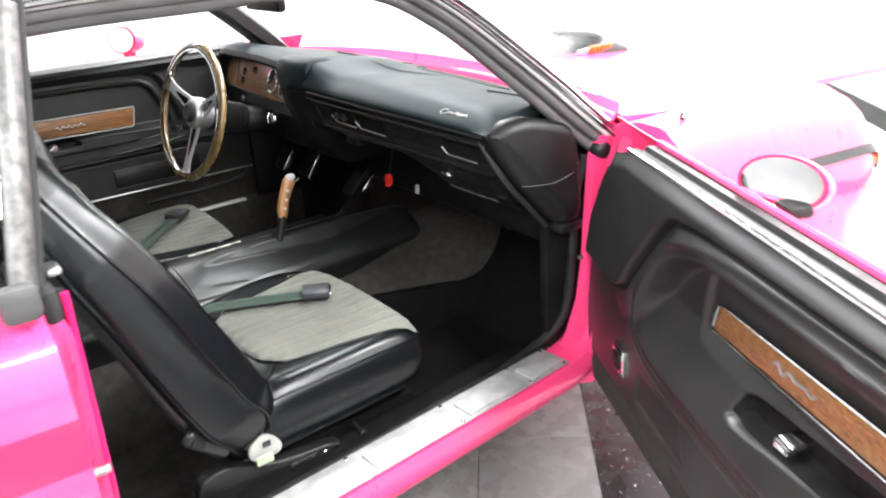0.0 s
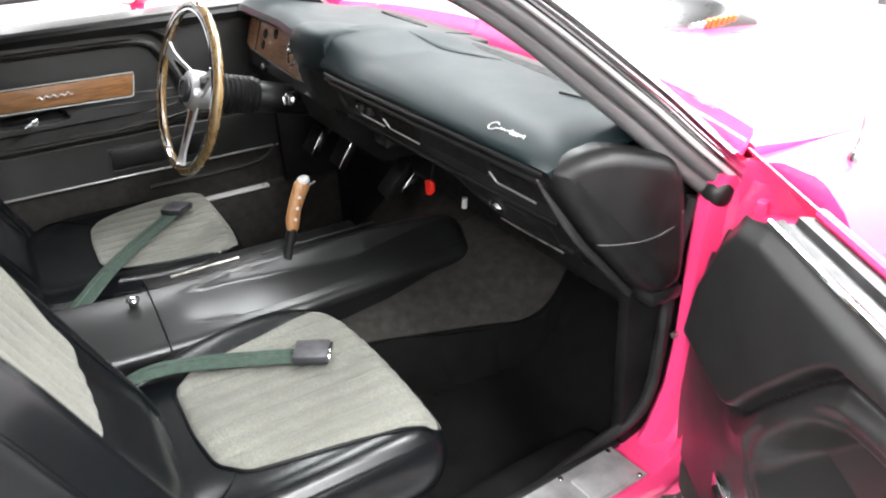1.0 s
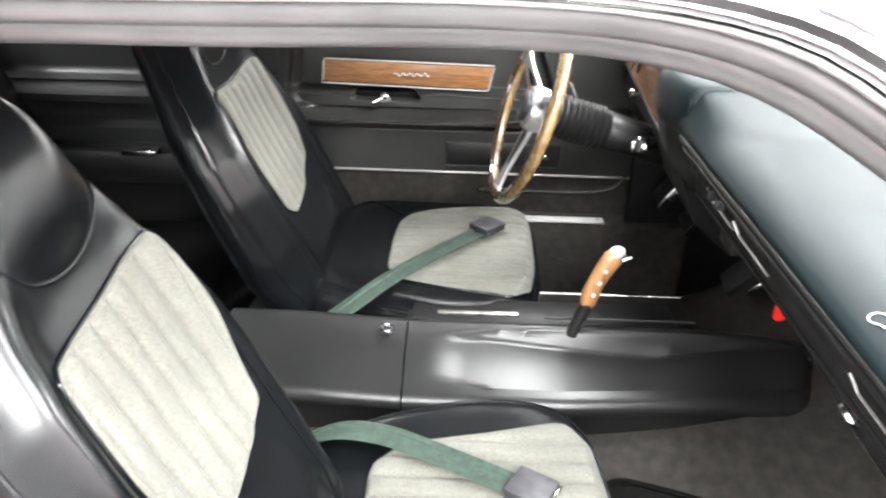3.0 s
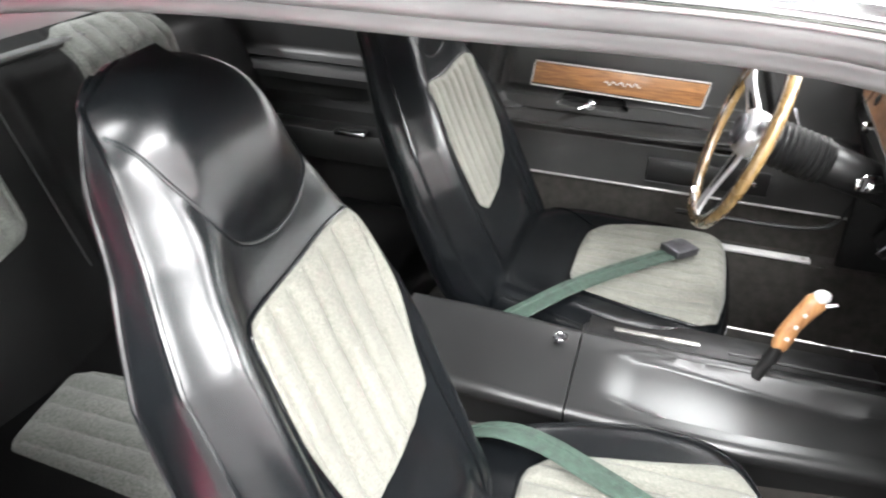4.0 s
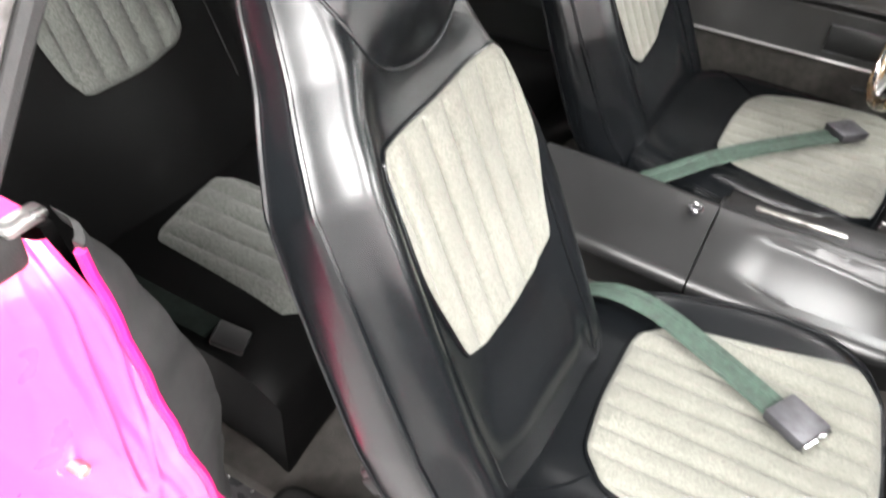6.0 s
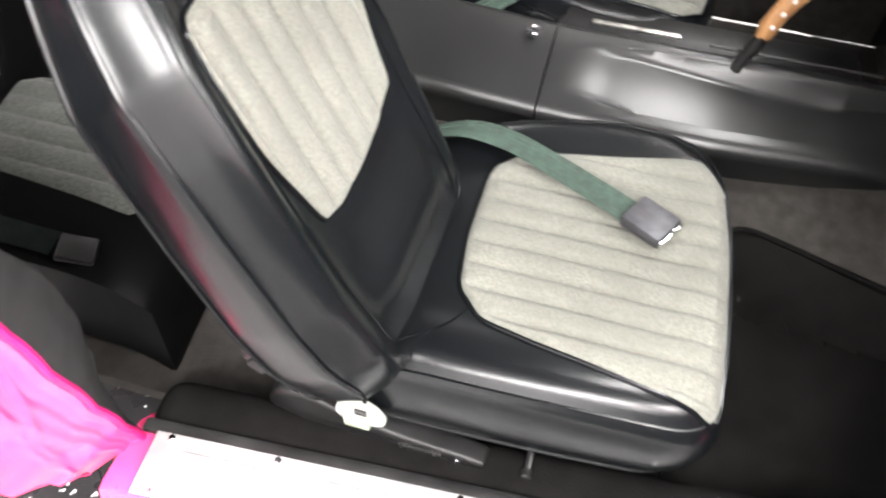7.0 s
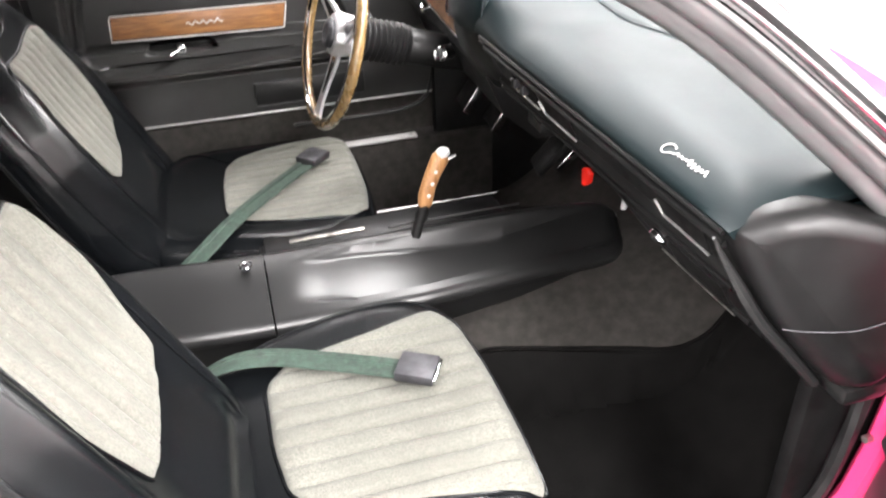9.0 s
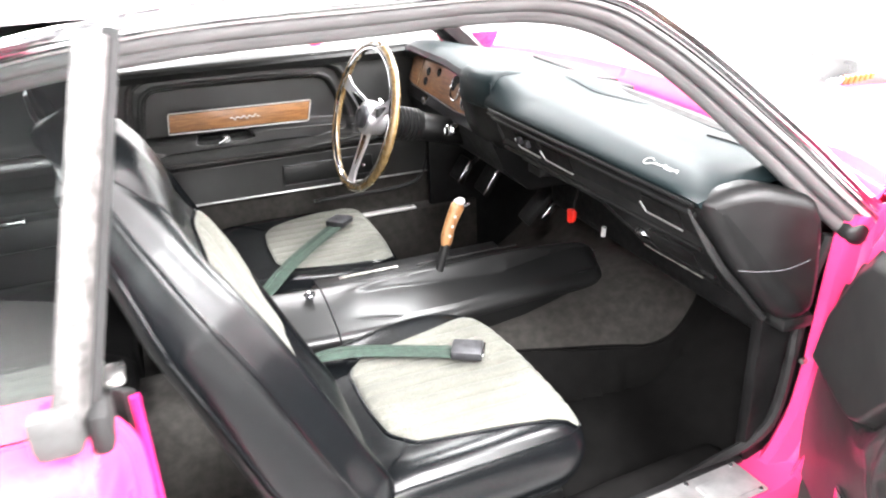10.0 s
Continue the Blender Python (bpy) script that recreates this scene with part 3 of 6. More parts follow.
for side in (0, 1):
    fx = mir if side else Vector
    bm = sheet(lambda a, b: fx(Vector((0.86 - 0.17 * b - 0.05 * a, -1.17 - 0.10 * b - (0.62 - 0.25 * b) * a, 0.86 + (0.345 - 0.10 * a) * b))), 12, 12, (0.03 if side else -0.03, 0, 0))
    part("rear_pillar", bm, ROOF_WHITE, car, "broad roof pillar beside the rear window")
    part("pillar_trim", sheet(lambda a, b: fx(Vector((0.80 - 0.16 * b - 0.05 * a, -1.15 - 0.10 * b - (0.62 - 0.25 * b) * a, 0.82 + (0.375 - 0.10 * a) * b))), 8, 8, (0.01 if side else -0.01, 0, 0)), VINYL, car)
part("parcel_shelf", box((CX, -1.50, 0.915), (1.26, 0.42, 0.02), 0.006), VINYL, car)

# floor pan, tunnel, toe board, firewall
part("floor_pan", box((CX, -0.20, 0.215), (1.28, 1.50, 0.03), 0.004), CARPET, car, "black carpeted floor")


def toe(a, b):
    y = 0.44 + 0.40 * a
    return (CX - 0.64 + 1.28 * b, y, 0.232 + 0.36 * a ** 1.5)


part("toe_board", sheet(toe, 10, 10, (0, 0.01, -0.02)), CARPET, car, "black carpeted toe board")
part("firewall", box((CX, 0.80, 0.60), (1.36, 0.03, 0.50), 0.004), PLASTIC, car)
rings = []
for k in range(22):
    y = -0.95 + 1.78 * k / 21
    w, h = 0.15 + 0.05 * max(0, (y - 0.0)) / 0.8, 0.165 + 0.07 * step(0.42 - y, 0.5) + 0.03 * max(0, y)
    rings.append([(CX + 0.03 + w * 1.35 * c, y, 0.225 + h * max(0, s) ** 0.75) for c, s in [(math.cos(j * math.pi / 14), math.sin(j * math.pi / 14)) for j in range(15)]])
part("tunnel", loft(rings, caps=False, closed=False), CARPET, car, "brown-black carpet over the transmission tunnel")
part("kick_panel", box((0.625, 0.56, 0.45), (0.03, 0.30, 0.46), 0.01), PEDAL, car)
part("kick_panel", box((2 * CX - 0.645, 0.50, 0.45), (0.03, 0.46, 0.46), 0.01), PEDAL, car)
part("sill_carpet", box(SM @ Vector((-0.089, 0.0, 0.284)), (0.090, 1.04, 0.085), 0.034, pose(0, 0, 0, 0, 0, math.degrees(SLANT)), seg=4), MAT, car, "black carpet folded up the sill")
part("sill_strip", box(SM @ Vector((-0.049, 0.0, 0.3235)), (0.020, 1.03, 0.014), 0.005, pose(0, 0, 0, 0, 0, math.degrees(SLANT))), RUBBER, car, "black rubber strip inside the sill plate")
part("left_sill", box((-0.690, -0.12, 0.335), (0.07, 1.10, 0.21), 0.012), CARPET, car)
part("left_sill_plate", box((-0.668, 0.105, 0.444), (0.026, 0.22, 0.007), 0.002), TRIM_LIGHT, car, "worn aluminium sill plate by the driver seat")
part("screw", disc((-0.668, 0.20, 0.450), (0, 0, 1), 0.006, 0.004, 12, 0.002), STEEL, car)
part("belt_anchor", join(box((-0.662, -0.425, 0.448), (0.03, 0.05, 0.018), 0.005), tube([(-0.665, -0.47, 0.446), (-0.66, -0.40, 0.452), (-0.66, -0.36, 0.446)], 0.005, 8)), CHROME, car, "small chrome belt anchor")

# nose: cowl, bonnet, wings
part("cowl", sheet(lambda a, b: (CX + (b - 0.5) * 1.5, 0.628 + 0.026 * a - 0.11 * (2 * b - 1) ** 2, 0.878 + 0.046 * a ** 0.7 - 0.012 * (2 * b - 1) ** 4), 6, 20, (0, 0, -0.012)), PINK, car)
part("bonnet", sheet(lambda a, b: (CX + (b - 0.5) * 1.50, 0.655 + 1.17 * a - 0.105 * (2 * b - 1) ** 2 * (1 - a), 0.905 - 0.010 * min(1, a / 0.1) - 0.070 * a + 0.02 * (1 - (2 * b - 1) ** 4) * (1 - 0.4 * a) - 0.022 * abs(2 * b - 1) ** 8), 24, 28, (0, 0, -0.015)), PINK, car, "pink bonnet with a black stripe panel")
for side in (0, 1):
    fx = mir if side else Vector
    rings = []
    for k in range(26):
        f = k / 25
        y = 0.525 + 0.875 * f
        end = max(0, (f - 0.76) / 0.24)
        inn = 0.07 * end ** 2
        drop = 0.068 * f + 0.012 * min(1, f / 0.1) + 0.13 * end ** 3
        z = 0.893 - drop - 0.012 * max(0, 1 - (y - 0.525) / 0.13) ** 2
        rings.append([fx(Vector(p)) for p in ((0.735, y, z - 0.012 + 0.04 * f), (0.80 - inn * 0.5, y, z + 0.003 + 0.02 * f), (0.85 - inn, y, z), (0.868 - inn, y, z - 0.006), (0.90 - inn, y, z - 0.034), (0.925 - inn, y, z - 0.070), (0.945 - inn, y, z - 0.12), (0.952 - inn, y, z - 0.18), (0.93 - inn, y, z - 0.30), (0.90 - inn, y, 0.30), (0.80, y, 0.25), (0.735, y, 0.30))])
    part("wing", loft(rings), PINK, car, "glossy pink front wing")
    if side == 0:
        part("side_stripe", sheet(lambda a, b: (lambda f, e: (0.958 - 0.07 * e * e - 0.016 * b, 0.525 + 0.875 * f, 0.881 - 0.068 * f - 0.13 * e ** 3 - 0.112 - 0.020 * (1 - b)))(0.40 + 0.56 * a, max(0, (0.40 + 0.56 * a - 0.76) / 0.24)), 24, 2, (0.002, 0, 0)), RUBBER, car, "black stripe along the pink wing")
        part("marker_lamp", box((0.922, 1.27, 0.655), (0.02, 0.10, 0.035), 0.008), ORANGE, car, "amber side marker lamp")
part("seal_end", box((0.704, 0.515, 0.815), (0.045, 0.045, 0.05), 0.018, pose(0, 0, 0, -40, 0, 0), seg=3), RUBBER, car, "black rubber end of the pillar seal")
part("plenum", box((0.762, 0.595, 0.775), (0.125, 0.13, 0.15), 0.02), PINK, car)
part("plenum", box((0.666, 0.655, 0.815), (0.14, 0.08, 0.10), 0.012), PINK, car)
part("hinge_cover", box((0.775, 0.535, 0.800), (0.018, 0.06, 0.05), 0.006, pose(0, 0, 0, 0, 0, 25)), PINK, car)

# scoop on the bonnet
scoop = thing("bonnet_scoop", (CX, 1.1, 0.92), "satin black bonnet scoop with raised lettering on its flank", "bonnet scoop")
rings = []
for k in range(22):
    f = k / 21
    y = 0.88 + 0.36 * f
    h = 0.005 + 0.070 * step(0.5 - f, 0.75) - 0.03 * max(0, f - 0.85) / 0.15
    w = 0.158 + 0.015 * f
    rings.append([(CX + w * (abs(c) ** 0.7) * (1 if c > 0 else -1), y, 0.862 + h * max(0, s) ** 0.55) for c, s in [(math.cos(j * math.pi / 20), math.sin(j * math.pi / 20)) for j in range(21)]])
part("hood_scoop", loft(rings), SCOOP_BLACK, scoop)
for k in range(9):
    part("letter_bar", box((CX + 0.163, 1.025 + k * 0.017, 0.900), (0.010, 0.012, 0.022 if k > 2 else 0.016), 0.002, pose(0, 0, 0, 0, 20, 0)), ORANGE if k > 2 else CHROME, scoop)

# aerial on the wing
aerial = thing("aerial", (0.845, 0.62, 0.88), "thin chrome radio aerial on the front wing", "aerial")
part("mast", tube([(0.845, 0.62, 0.88), (0.838, 0.63, 1.15), (0.832, 0.64, 1.45)], [0.0022, 0.0018, 0.0014], 8), STEEL, aerial)
part("base", loft([[(0.845 + r * math.cos(k * math.tau / 16), 0.62 + r * math.sin(k * math.tau / 16), z) for k in range(16)] for r, z in ((0.016, 0.872), (0.015, 0.888), (0.007, 0.90), (0.004, 0.915))]), CHROME, aerial)


# ---- mirrors ----
def mirror_head(name, c, axis, a, b, parent_label, cat="wing mirror"):
    t = thing(name, c, parent_label, cat)
    c, ax = Vector(c), Vector(axis).normalized()
    right = Vector((0, 0, 1)).cross(ax).normalized()
    up = ax.cross(right)

    def ring(h, k):
        return [c + ax * h + right * a * k * math.cos(j * math.tau / 28) + up * b * k * math.sin(j * math.tau / 28) for j in range(28)]
    part("shell", loft([ring(0.0, 0.95), ring(0.004, 1.0), ring(-0.01, 1.02), ring(-0.03, 0.95), ring(-0.055, 0.78), ring(-0.075, 0.5), ring(-0.082, 0.2)]), PINK, t)
    part("glass", loft([ring(0.002, 0.90), ring(0.006, 0.90)]), MIRROR, t)
    part("foot", loft([[c + Vector(o) + Vector((r * math.cos(j * math.tau / 16), r * math.sin(j * math.tau / 16), 0)) for j in range(16)] for o, r in (((-ax * 0.03 - up * b * 0.9), 0.022), ((-ax * 0.03 - up * b * 1.3), 0.018), ((-ax * 0.03 - up * b * 1.6), 0.03))]), PINK, t)
    return t


mirror_head("wing_mirror", (-0.945, -0.01, 0.995), (0.50, -0.84, 0.20), 0.06, 0.045, "pink bullet wing mirror on the driver door")

# rear-view mirror
rv = thing("rear_view_mirror", (-0.02, 0.13, 1.15), "small black rear-view mirror hanging from the windscreen", "mirror")
part("stalk", tube([(-0.02, 0.16, 1.18), (-0.02, 0.12, 1.155)], 0.007, 8), PLASTIC, rv)
part("head", box((-0.02, 0.10, 1.145), (0.20, 0.025, 0.055), 0.012), PLASTIC, rv)

# ---- doors ----
DO, DE, DN = Vector((0.80, 0.45, 0)), Vector((0.88, -0.475, 0)), Vector((0.475, 0.88, 0))


def dp(u, z, h=0.0):
    """Passenger door: u along it from the hinge, z up, h out of its inner face."""
    return DO + DE * u + Vector((0, 0, z)) - DN * h


pdoor = part("door", prism([(-0.10, 0.26), (-0.10, 0.78), (0.08, 0.85), (1.055, 0.872), (1.055, 0.26)], lambda a, b, h: dp(a, b, -0.045 - h), 0.05, 0.01), PINK, car, "open pink passenger door with black vinyl panel and wood strip")
P_OUT = [(-0.12, 0.29), (-0.13, 0.45), (-0.11, 0.56), (-0.06, 0.70), (0.02, 0.815), (0.07, 0.858), (0.14, 0.874), (0.5, 0.878), (0.9, 0.885), (1.05, 0.885), (1.06, 0.30), (0.9, 0.27), (0.3, 0.265), (0.0, 0.255)]
P_LINE = soft([(-0.30, 0.575), (-0.07, 0.583), (0.06, 0.578), (0.127, 0.593), (0.197, 0.668), (0.325, 0.797), (0.388, 0.822), (0.543, 0.838), (0.86, 0.851), (1.2, 0.866)], 80)
P_ROLL = P_LINE + [(1.2, 1.2), (-0.3, 1.2)]
P_REC = rounded([(0.175, 0.530), (0.215, 0.620), (0.315, 0.735), (0.415, 0.778), (0.55, 0.798), (1.12, 0.83), (1.12, 0.56), (0.80, 0.515), (0.50, 0.492), (0.26, 0.492)], 0.2, 3)
P_IN = rounded([(0.36, 0.60), (0.385, 0.735), (0.43, 0.765), (0.97, 0.792), (1.0, 0.64), (0.6, 0.585)], 0.2, 3)
P_CUP = rounded([(0.532, 0.556), (0.545, 0.604), (0.575, 0.616), (0.90, 0.642), (0.92, 0.602), (0.70, 0.572), (0.565, 0.550)], 0.16, 2)


def p_depth(u, z):
    h = 0.018 * step(sdf((u, z), P_OUT) + 0.012, 0.03)
    roll = sdf((u, z), P_ROLL)
    h += 0.018 * step(roll + 0.005, 0.010) - 0.014 * step(abs(roll - 0.004) - 0.003, 0.010)
    # padded slope that falls away from the roll to the recess
    h += 0.016 * step(abs(roll - 0.032) - 0.012, 0.05) * step(0.12 - u, 0.1)
    d = sdf((u, z), P_REC)
    h += 0.006 * step(abs(d - 0.003) - 0.003, 0.016) + 0.004 * step(abs(d - 0.024) - 0.004, 0.016)
    shelf = 0.020 - 0.058 * max(0, min(1, (z - 0.515) / 0.12))
    h += (shelf - 0.008) * step(d + 0.014, 0.030)
    h -= 0.010 * step(sdf((u, z), P_IN) + 0.008, 0.012) * step(0.625 - z, 0.05)
    h = max(-0.041, h - 0.035 * step(sdf((u, z), P_CUP) + 0.008, 0.016))
    # lower pocket, set back
    h -= 0.006 * step(sdf((u, z), [(0.19, 0.36), (0.21, 0.44), (0.40, 0.455), (0.43, 0.36)]) + 0.004, 0.008)
    return max(-0.041, h)


def p_panel(a, b):
    u = -0.12 + 1.18 * a
    top = lerp_table([(-0.12, 0.50), (-0.09, 0.63), (-0.03, 0.755), (0.02, 0.815), (0.07, 0.858), (0.14, 0.874), (0.5, 0.878), (1.06, 0.887)], u)
    z = 0.335 + (top - 0.335) * b
    return dp(u, z, p_depth(u, z))


panel = part("door_panel", sheet(p_panel, 330, 190), DOOR_VINYL, pdoor, "black moulded vinyl door panel", sharp=70)
part("carpet_strip", sheet(lambda a, b: dp(-0.12 + 1.18 * a, 0.255 + 0.015 * a + (0.085 + 0.01 * a) * b, 0.012 + 0.006 * math.sin(b * 3.1)), 40, 6, tuple(DN * 0.02)), CARPET, pdoor, "dark grey carpet strip along the door's foot")
# Dark sheet over the shallow cup: a deep hole's shade put into colour.
part("cup_liner", patch([(0.5 * (a - 0.72) * 1.94 + 0.72, 0.598 + (b - 0.598) * 0.84) for a, b in resample(P_CUP, 90, True)], lambda a, b, h: dp(a, b, p_depth(a, b) + 0.002 + h), 8, 0.001, 0.004), PEDAL, pdoor, "dark sheet standing in for the shaded depth of the pull cup")
# wood strip with bright frame
P_WOOD = [(0.412, 0.638), (0.432, 0.694), (0.858, 0.724), (0.885, 0.670)]
wd = part("wood_strip", prism([(0.417, 0.642), (0.435, 0.690), (0.855, 0.719), (0.878, 0.674)], lambda a, b, h: dp(a, b, -0.036 + h), 0.010, 0.002), wood("wood_door", (0.12, 0.05, 0.018), (0.31, 0.15, 0.055), 0.4, 0.4, 0), pdoor, "walnut-brown wood strip")
part("bright_frame", tube([dp(a, b, -0.026) for a, b in resample(P_WOOD, 90, True)], 0.0028, 6, closed=True), CHROME, pdoor)
part("emblem", tube([dp(0.60 + 0.10 * t, 0.683 + 0.006 * t + 0.007 * math.sin(t * 19) * (0.5 + 0.5 * math.sin(t * 7)), -0.024) for t in [k / 40 for k in range(41)]], 0.0028, 6), ALU, pdoor, "small silver script emblem, a plain wavy shape")
# pull cup and handle
part("door_handle", loft([[dp(0.655 + 1.5 * dx + 0.020 * f, 0.556 + 1.3 * dz + 0.044 * f, -0.048 + 0.042 * math.sin(f * 3.14)) for dx, dz in ((-0.011, 0), (0.011, 0.004), (0.012, 0.012), (-0.010, 0.009))] for f in [k / 8 for k in range(9)]]), CHROME, pdoor, "chrome inside door handle")
sw = part("window_switch", box(dp(0.115, 0.415, 0.020), (0.060, 0.012, 0.062), 0.003, DE.to_track_quat("X", "Z").to_matrix().to_4x4()), CHROME, pdoor, "chrome-framed window switch")
part("rocker", box(dp(0.115, 0.415, 0.027), (0.034, 0.010, 0.036), 0.004, DE.to_track_quat("X", "Z").to_matrix().to_4x4()), PLASTIC, pdoor)
part("pocket", tube([dp(u, z, 0.014) for u, z in soft([(0.405, 0.46), (0.425, 0.43), (0.432, 0.385)], 12)], 0.004, 6), PLASTIC, pdoor)
# top rail: chrome lip, black felt, pink skin
part("window_felt", loft([[dp(u, z + dz, h) for h, dz in ((0.018, -0.010), (0.016, -0.001), (0.002, 0.000), (-0.004, -0.006), (-0.012, -0.006), (-0.016, 0.002), (-0.034, 0.001), (-0.036, -0.012))] for u, z in soft([(0.13, 0.879), (0.5, 0.885), (1.06, 0.892)], 20)]), RUBBER, pdoor, "black window felt")
part("chrome_lip", tube([dp(u, z, 0.017) for u, z in soft([(0.13, 0.876), (0.5, 0.883), (1.06, 0.889)], 20)], 0.0048, 8), CHROME, pdoor, "chrome lip along the door's top")
part("outer_lip", tube([dp(u, z, -0.042) for u, z in soft([(0.13, 0.884), (0.5, 0.888), (1.06, 0.894)], 20)], 0.0075, 8), PINK, pdoor)


def skin(a, b):
    u = -0.10 + 1.16 * a
    z = 0.24 + 0.645 * b
    h = -0.045 - 0.12 * math.sin(min(1, (1 - b) * 2.2) * 1.57) ** 0.8 + 0.05 * max(0, 0.45 - b)
    return dp(u, z, h)


part("door_skin", sheet(skin, 20, 20, tuple(DN * -0.004)), PINK, pdoor, "glossy pink outer skin")
mirror_head("wing_mirror", dp(0.475, 0.908, -0.085), (0.12, -0.95, 0.26), 0.068, 0.041, "pink oval wing mirror on the open passenger door")
part("mirror_base", box(dp(0.51, 0.880, -0.085), (0.05, 0.04, 0.02), 0.008, DE.to_track_quat("X", "Z").to_matrix().to_4x4()), RUBBER, pdoor)

# driver door, shut
ddoor = part("door", sheet(lambda a, b: (-0.80 - 0.155 * math.sin(min(1, (1 - b) * 2.5) * 1.57), -0.66 + 1.24 * a, 0.26 + 0.69 * b), 10, 16, (0.006, 0, 0)), PINK, car, "shut driver door with black vinyl panel and a wood strip")


def vp(y, z, h=0.0):
    return Vector((-0.735 + h, y, z))


V_REC = rounded([(-0.60, 0.68), (-0.575, 0.895), (-0.53, 0.925), (-0.03, 0.918), (0.02, 0.895), (0.07, 0.76), (0.06, 0.70)], 0.15, 2)
V_REC2 = rounded([(-0.57, 0.69), (-0.545, 0.865), (-0.51, 0.892), (-0.05, 0.885), (-0.01, 0.865), (0.04, 0.76), (0.03, 0.70)], 0.15, 2)
V_ARM = rounded([(-0.66, 0.672), (-0.66, 0.753), (-0.25, 0.753), (-0.21, 0.758), (0.08, 0.745), (0.31, 0.71), (0.31, 0.672)], 0.12, 2)
V_SLOT = rounded([(-0.418, 0.724), (-0.414, 0.748), (-0.262, 0.748), (-0.250, 0.724)], 0.15, 2)


def v_depth(y, z):
    h = 0.03 * step(0.935 - z, 0.03) + 0.01
    d, d2, arm = sdf((y, z), V_REC), sdf((y, z), V_REC2), sdf((y, z), V_ARM)
    h += 0.006 * step(abs(d - 0.006) - 0.003, 0.008) + 0.005 * step(abs(d2 - 0.006) - 0.003, 0.008)
    h -= 0.022 * step(d + 0.005, 0.010) + 0.020 * step(d2 + 0.005, 0.010)
    h += 0.045 * step(arm + 0.008, 0.018) + 0.005 * step(abs(arm + 0.012) - 0.003, 0.009)
    h += 0.012 * step(z - 0.66, 0.012)
    h -= 0.030 * step(sdf((y, z), V_SLOT) + 0.001, 0.006)
    h -= 0.010 * step(abs(z - 0.705) - 0.0015, 0.005) * step(y - 0.05, 0.1)
    return h


part("door_panel", sheet(lambda a, b: vp(-0.64 + 0.93 * a, 0.545 + 0.41 * b, v_depth(-0.64 + 0.93 * a, 0.545 + 0.41 * b)), 230, 210), DOOR_VINYL, ddoor, "black moulded vinyl door panel", sharp=70)
part("door_top", loft([[(-0.735 + dx, y, 0.948 + dz - 0.008 * max(0, y)) for dx, dz in ((0.045, -0.01), (0.035, 0.008), (0.0, 0.014), (-0.05, 0.012), (-0.05, -0.03), (0.03, -0.03))] for y in [-0.66 + 0.1 * k for k in range(11)]]), VINYL, ddoor)
part("carpet_strip", sheet(lambda a, b: vp(-0.64 + 0.93 * a, 0.37 + 0.172 * b, 0.018), 8, 4, (-0.02, 0, 0)), CARPET, ddoor, "dark grey carpet strip along the door's foot")
part("bright_line", tube([vp(y, 0.546 - 0.005 * y, 0.024) for y in (-0.64, -0.2, 0.28)], 0.003, 6), ALU, ddoor)
part("carpet_line", tube([vp(y, z, 0.022) for y, z in soft([(-0.1, 0.50), (0.2, 0.505), (0.27, 0.56), (0.285, 0.70)], 20)], 0.006, 6), PLASTIC, ddoor)
wd = part("wood_strip", prism([(-0.486, 0.768), (-0.480, 0.819), (-0.078, 0.811), (-0.090, 0.757)], lambda a, b, h: vp(a, b, -0.004 + h), 0.010, 0.002), WOOD_TRIM, ddoor, "walnut-brown wood strip")
part("bright_frame", tube([vp(a, b, 0.007) for a, b in resample([(-0.489, 0.764), (-0.483, 0.823), (-0.075, 0.815), (-0.088, 0.753)], 90, True)], 0.0017, 6, closed=True), TRIM_LIGHT, ddoor)
part("emblem", tube([vp(-0.315 + 0.085 * t, 0.789 + 0.005 * math.sin(t * 31) * (0.4 + 0.6 * math.sin(t * 9) ** 2), 0.009) for t in [k / 44 for k in range(45)]], 0.0014, 6), ALU, ddoor, "small silver script emblem, a plain wavy shape")
part("door_handle", join(tube([vp(-0.337, 0.739, 0.040), vp(-0.343, 0.742, 0.052), vp(-0.362, 0.733, 0.056)], 0.005, 8), disc(vp(-0.337, 0.738, 0.040), (1, 0, 0), 0.012, 0.02, 16, 0.003)), CHROME, ddoor, "chrome inside door handle")
# Black patch on the slot's floor paints the shade of the handle recess.
part("slot_liner", patch([(a * 0.96 - 0.336 * 0.04, 0.736 + (b - 0.736) * 0.8) for a, b in resample(V_SLOT, 60, True)], lambda a, b, h: vp(a, b, v_depth(a, b) + 0.001 + h), 8, 0.001, 0.004), PEDAL, ddoor, "dark sheet standing in for the shade in the handle recess")
pocket = part("map_pocket", box(vp(-0.045, 0.599, 0.026), (0.010, 0.28, 0.058), 0.004), VINYL, ddoor, "black framed map pocket")
for z in (0.630, 0.569):
    part("pocket_edge", tube([vp(-0.186, z, 0.0325), vp(-0.05, z, 0.0325), vp(0.09, z, 0.0325)], 0.0013, 6), BUCKLE, pocket)
part("lock_button", disc(vp(0.06, 0.60, 0.045), (1, 0, 0), 0.006, 0.02, 12, 0.002), CHROME, ddoor)
part("chrome_lip", tube([(-0.802, y, 0.952) for y in (-0.66, 0, 0.55)], 0.006, 8), CHROME, ddoor)

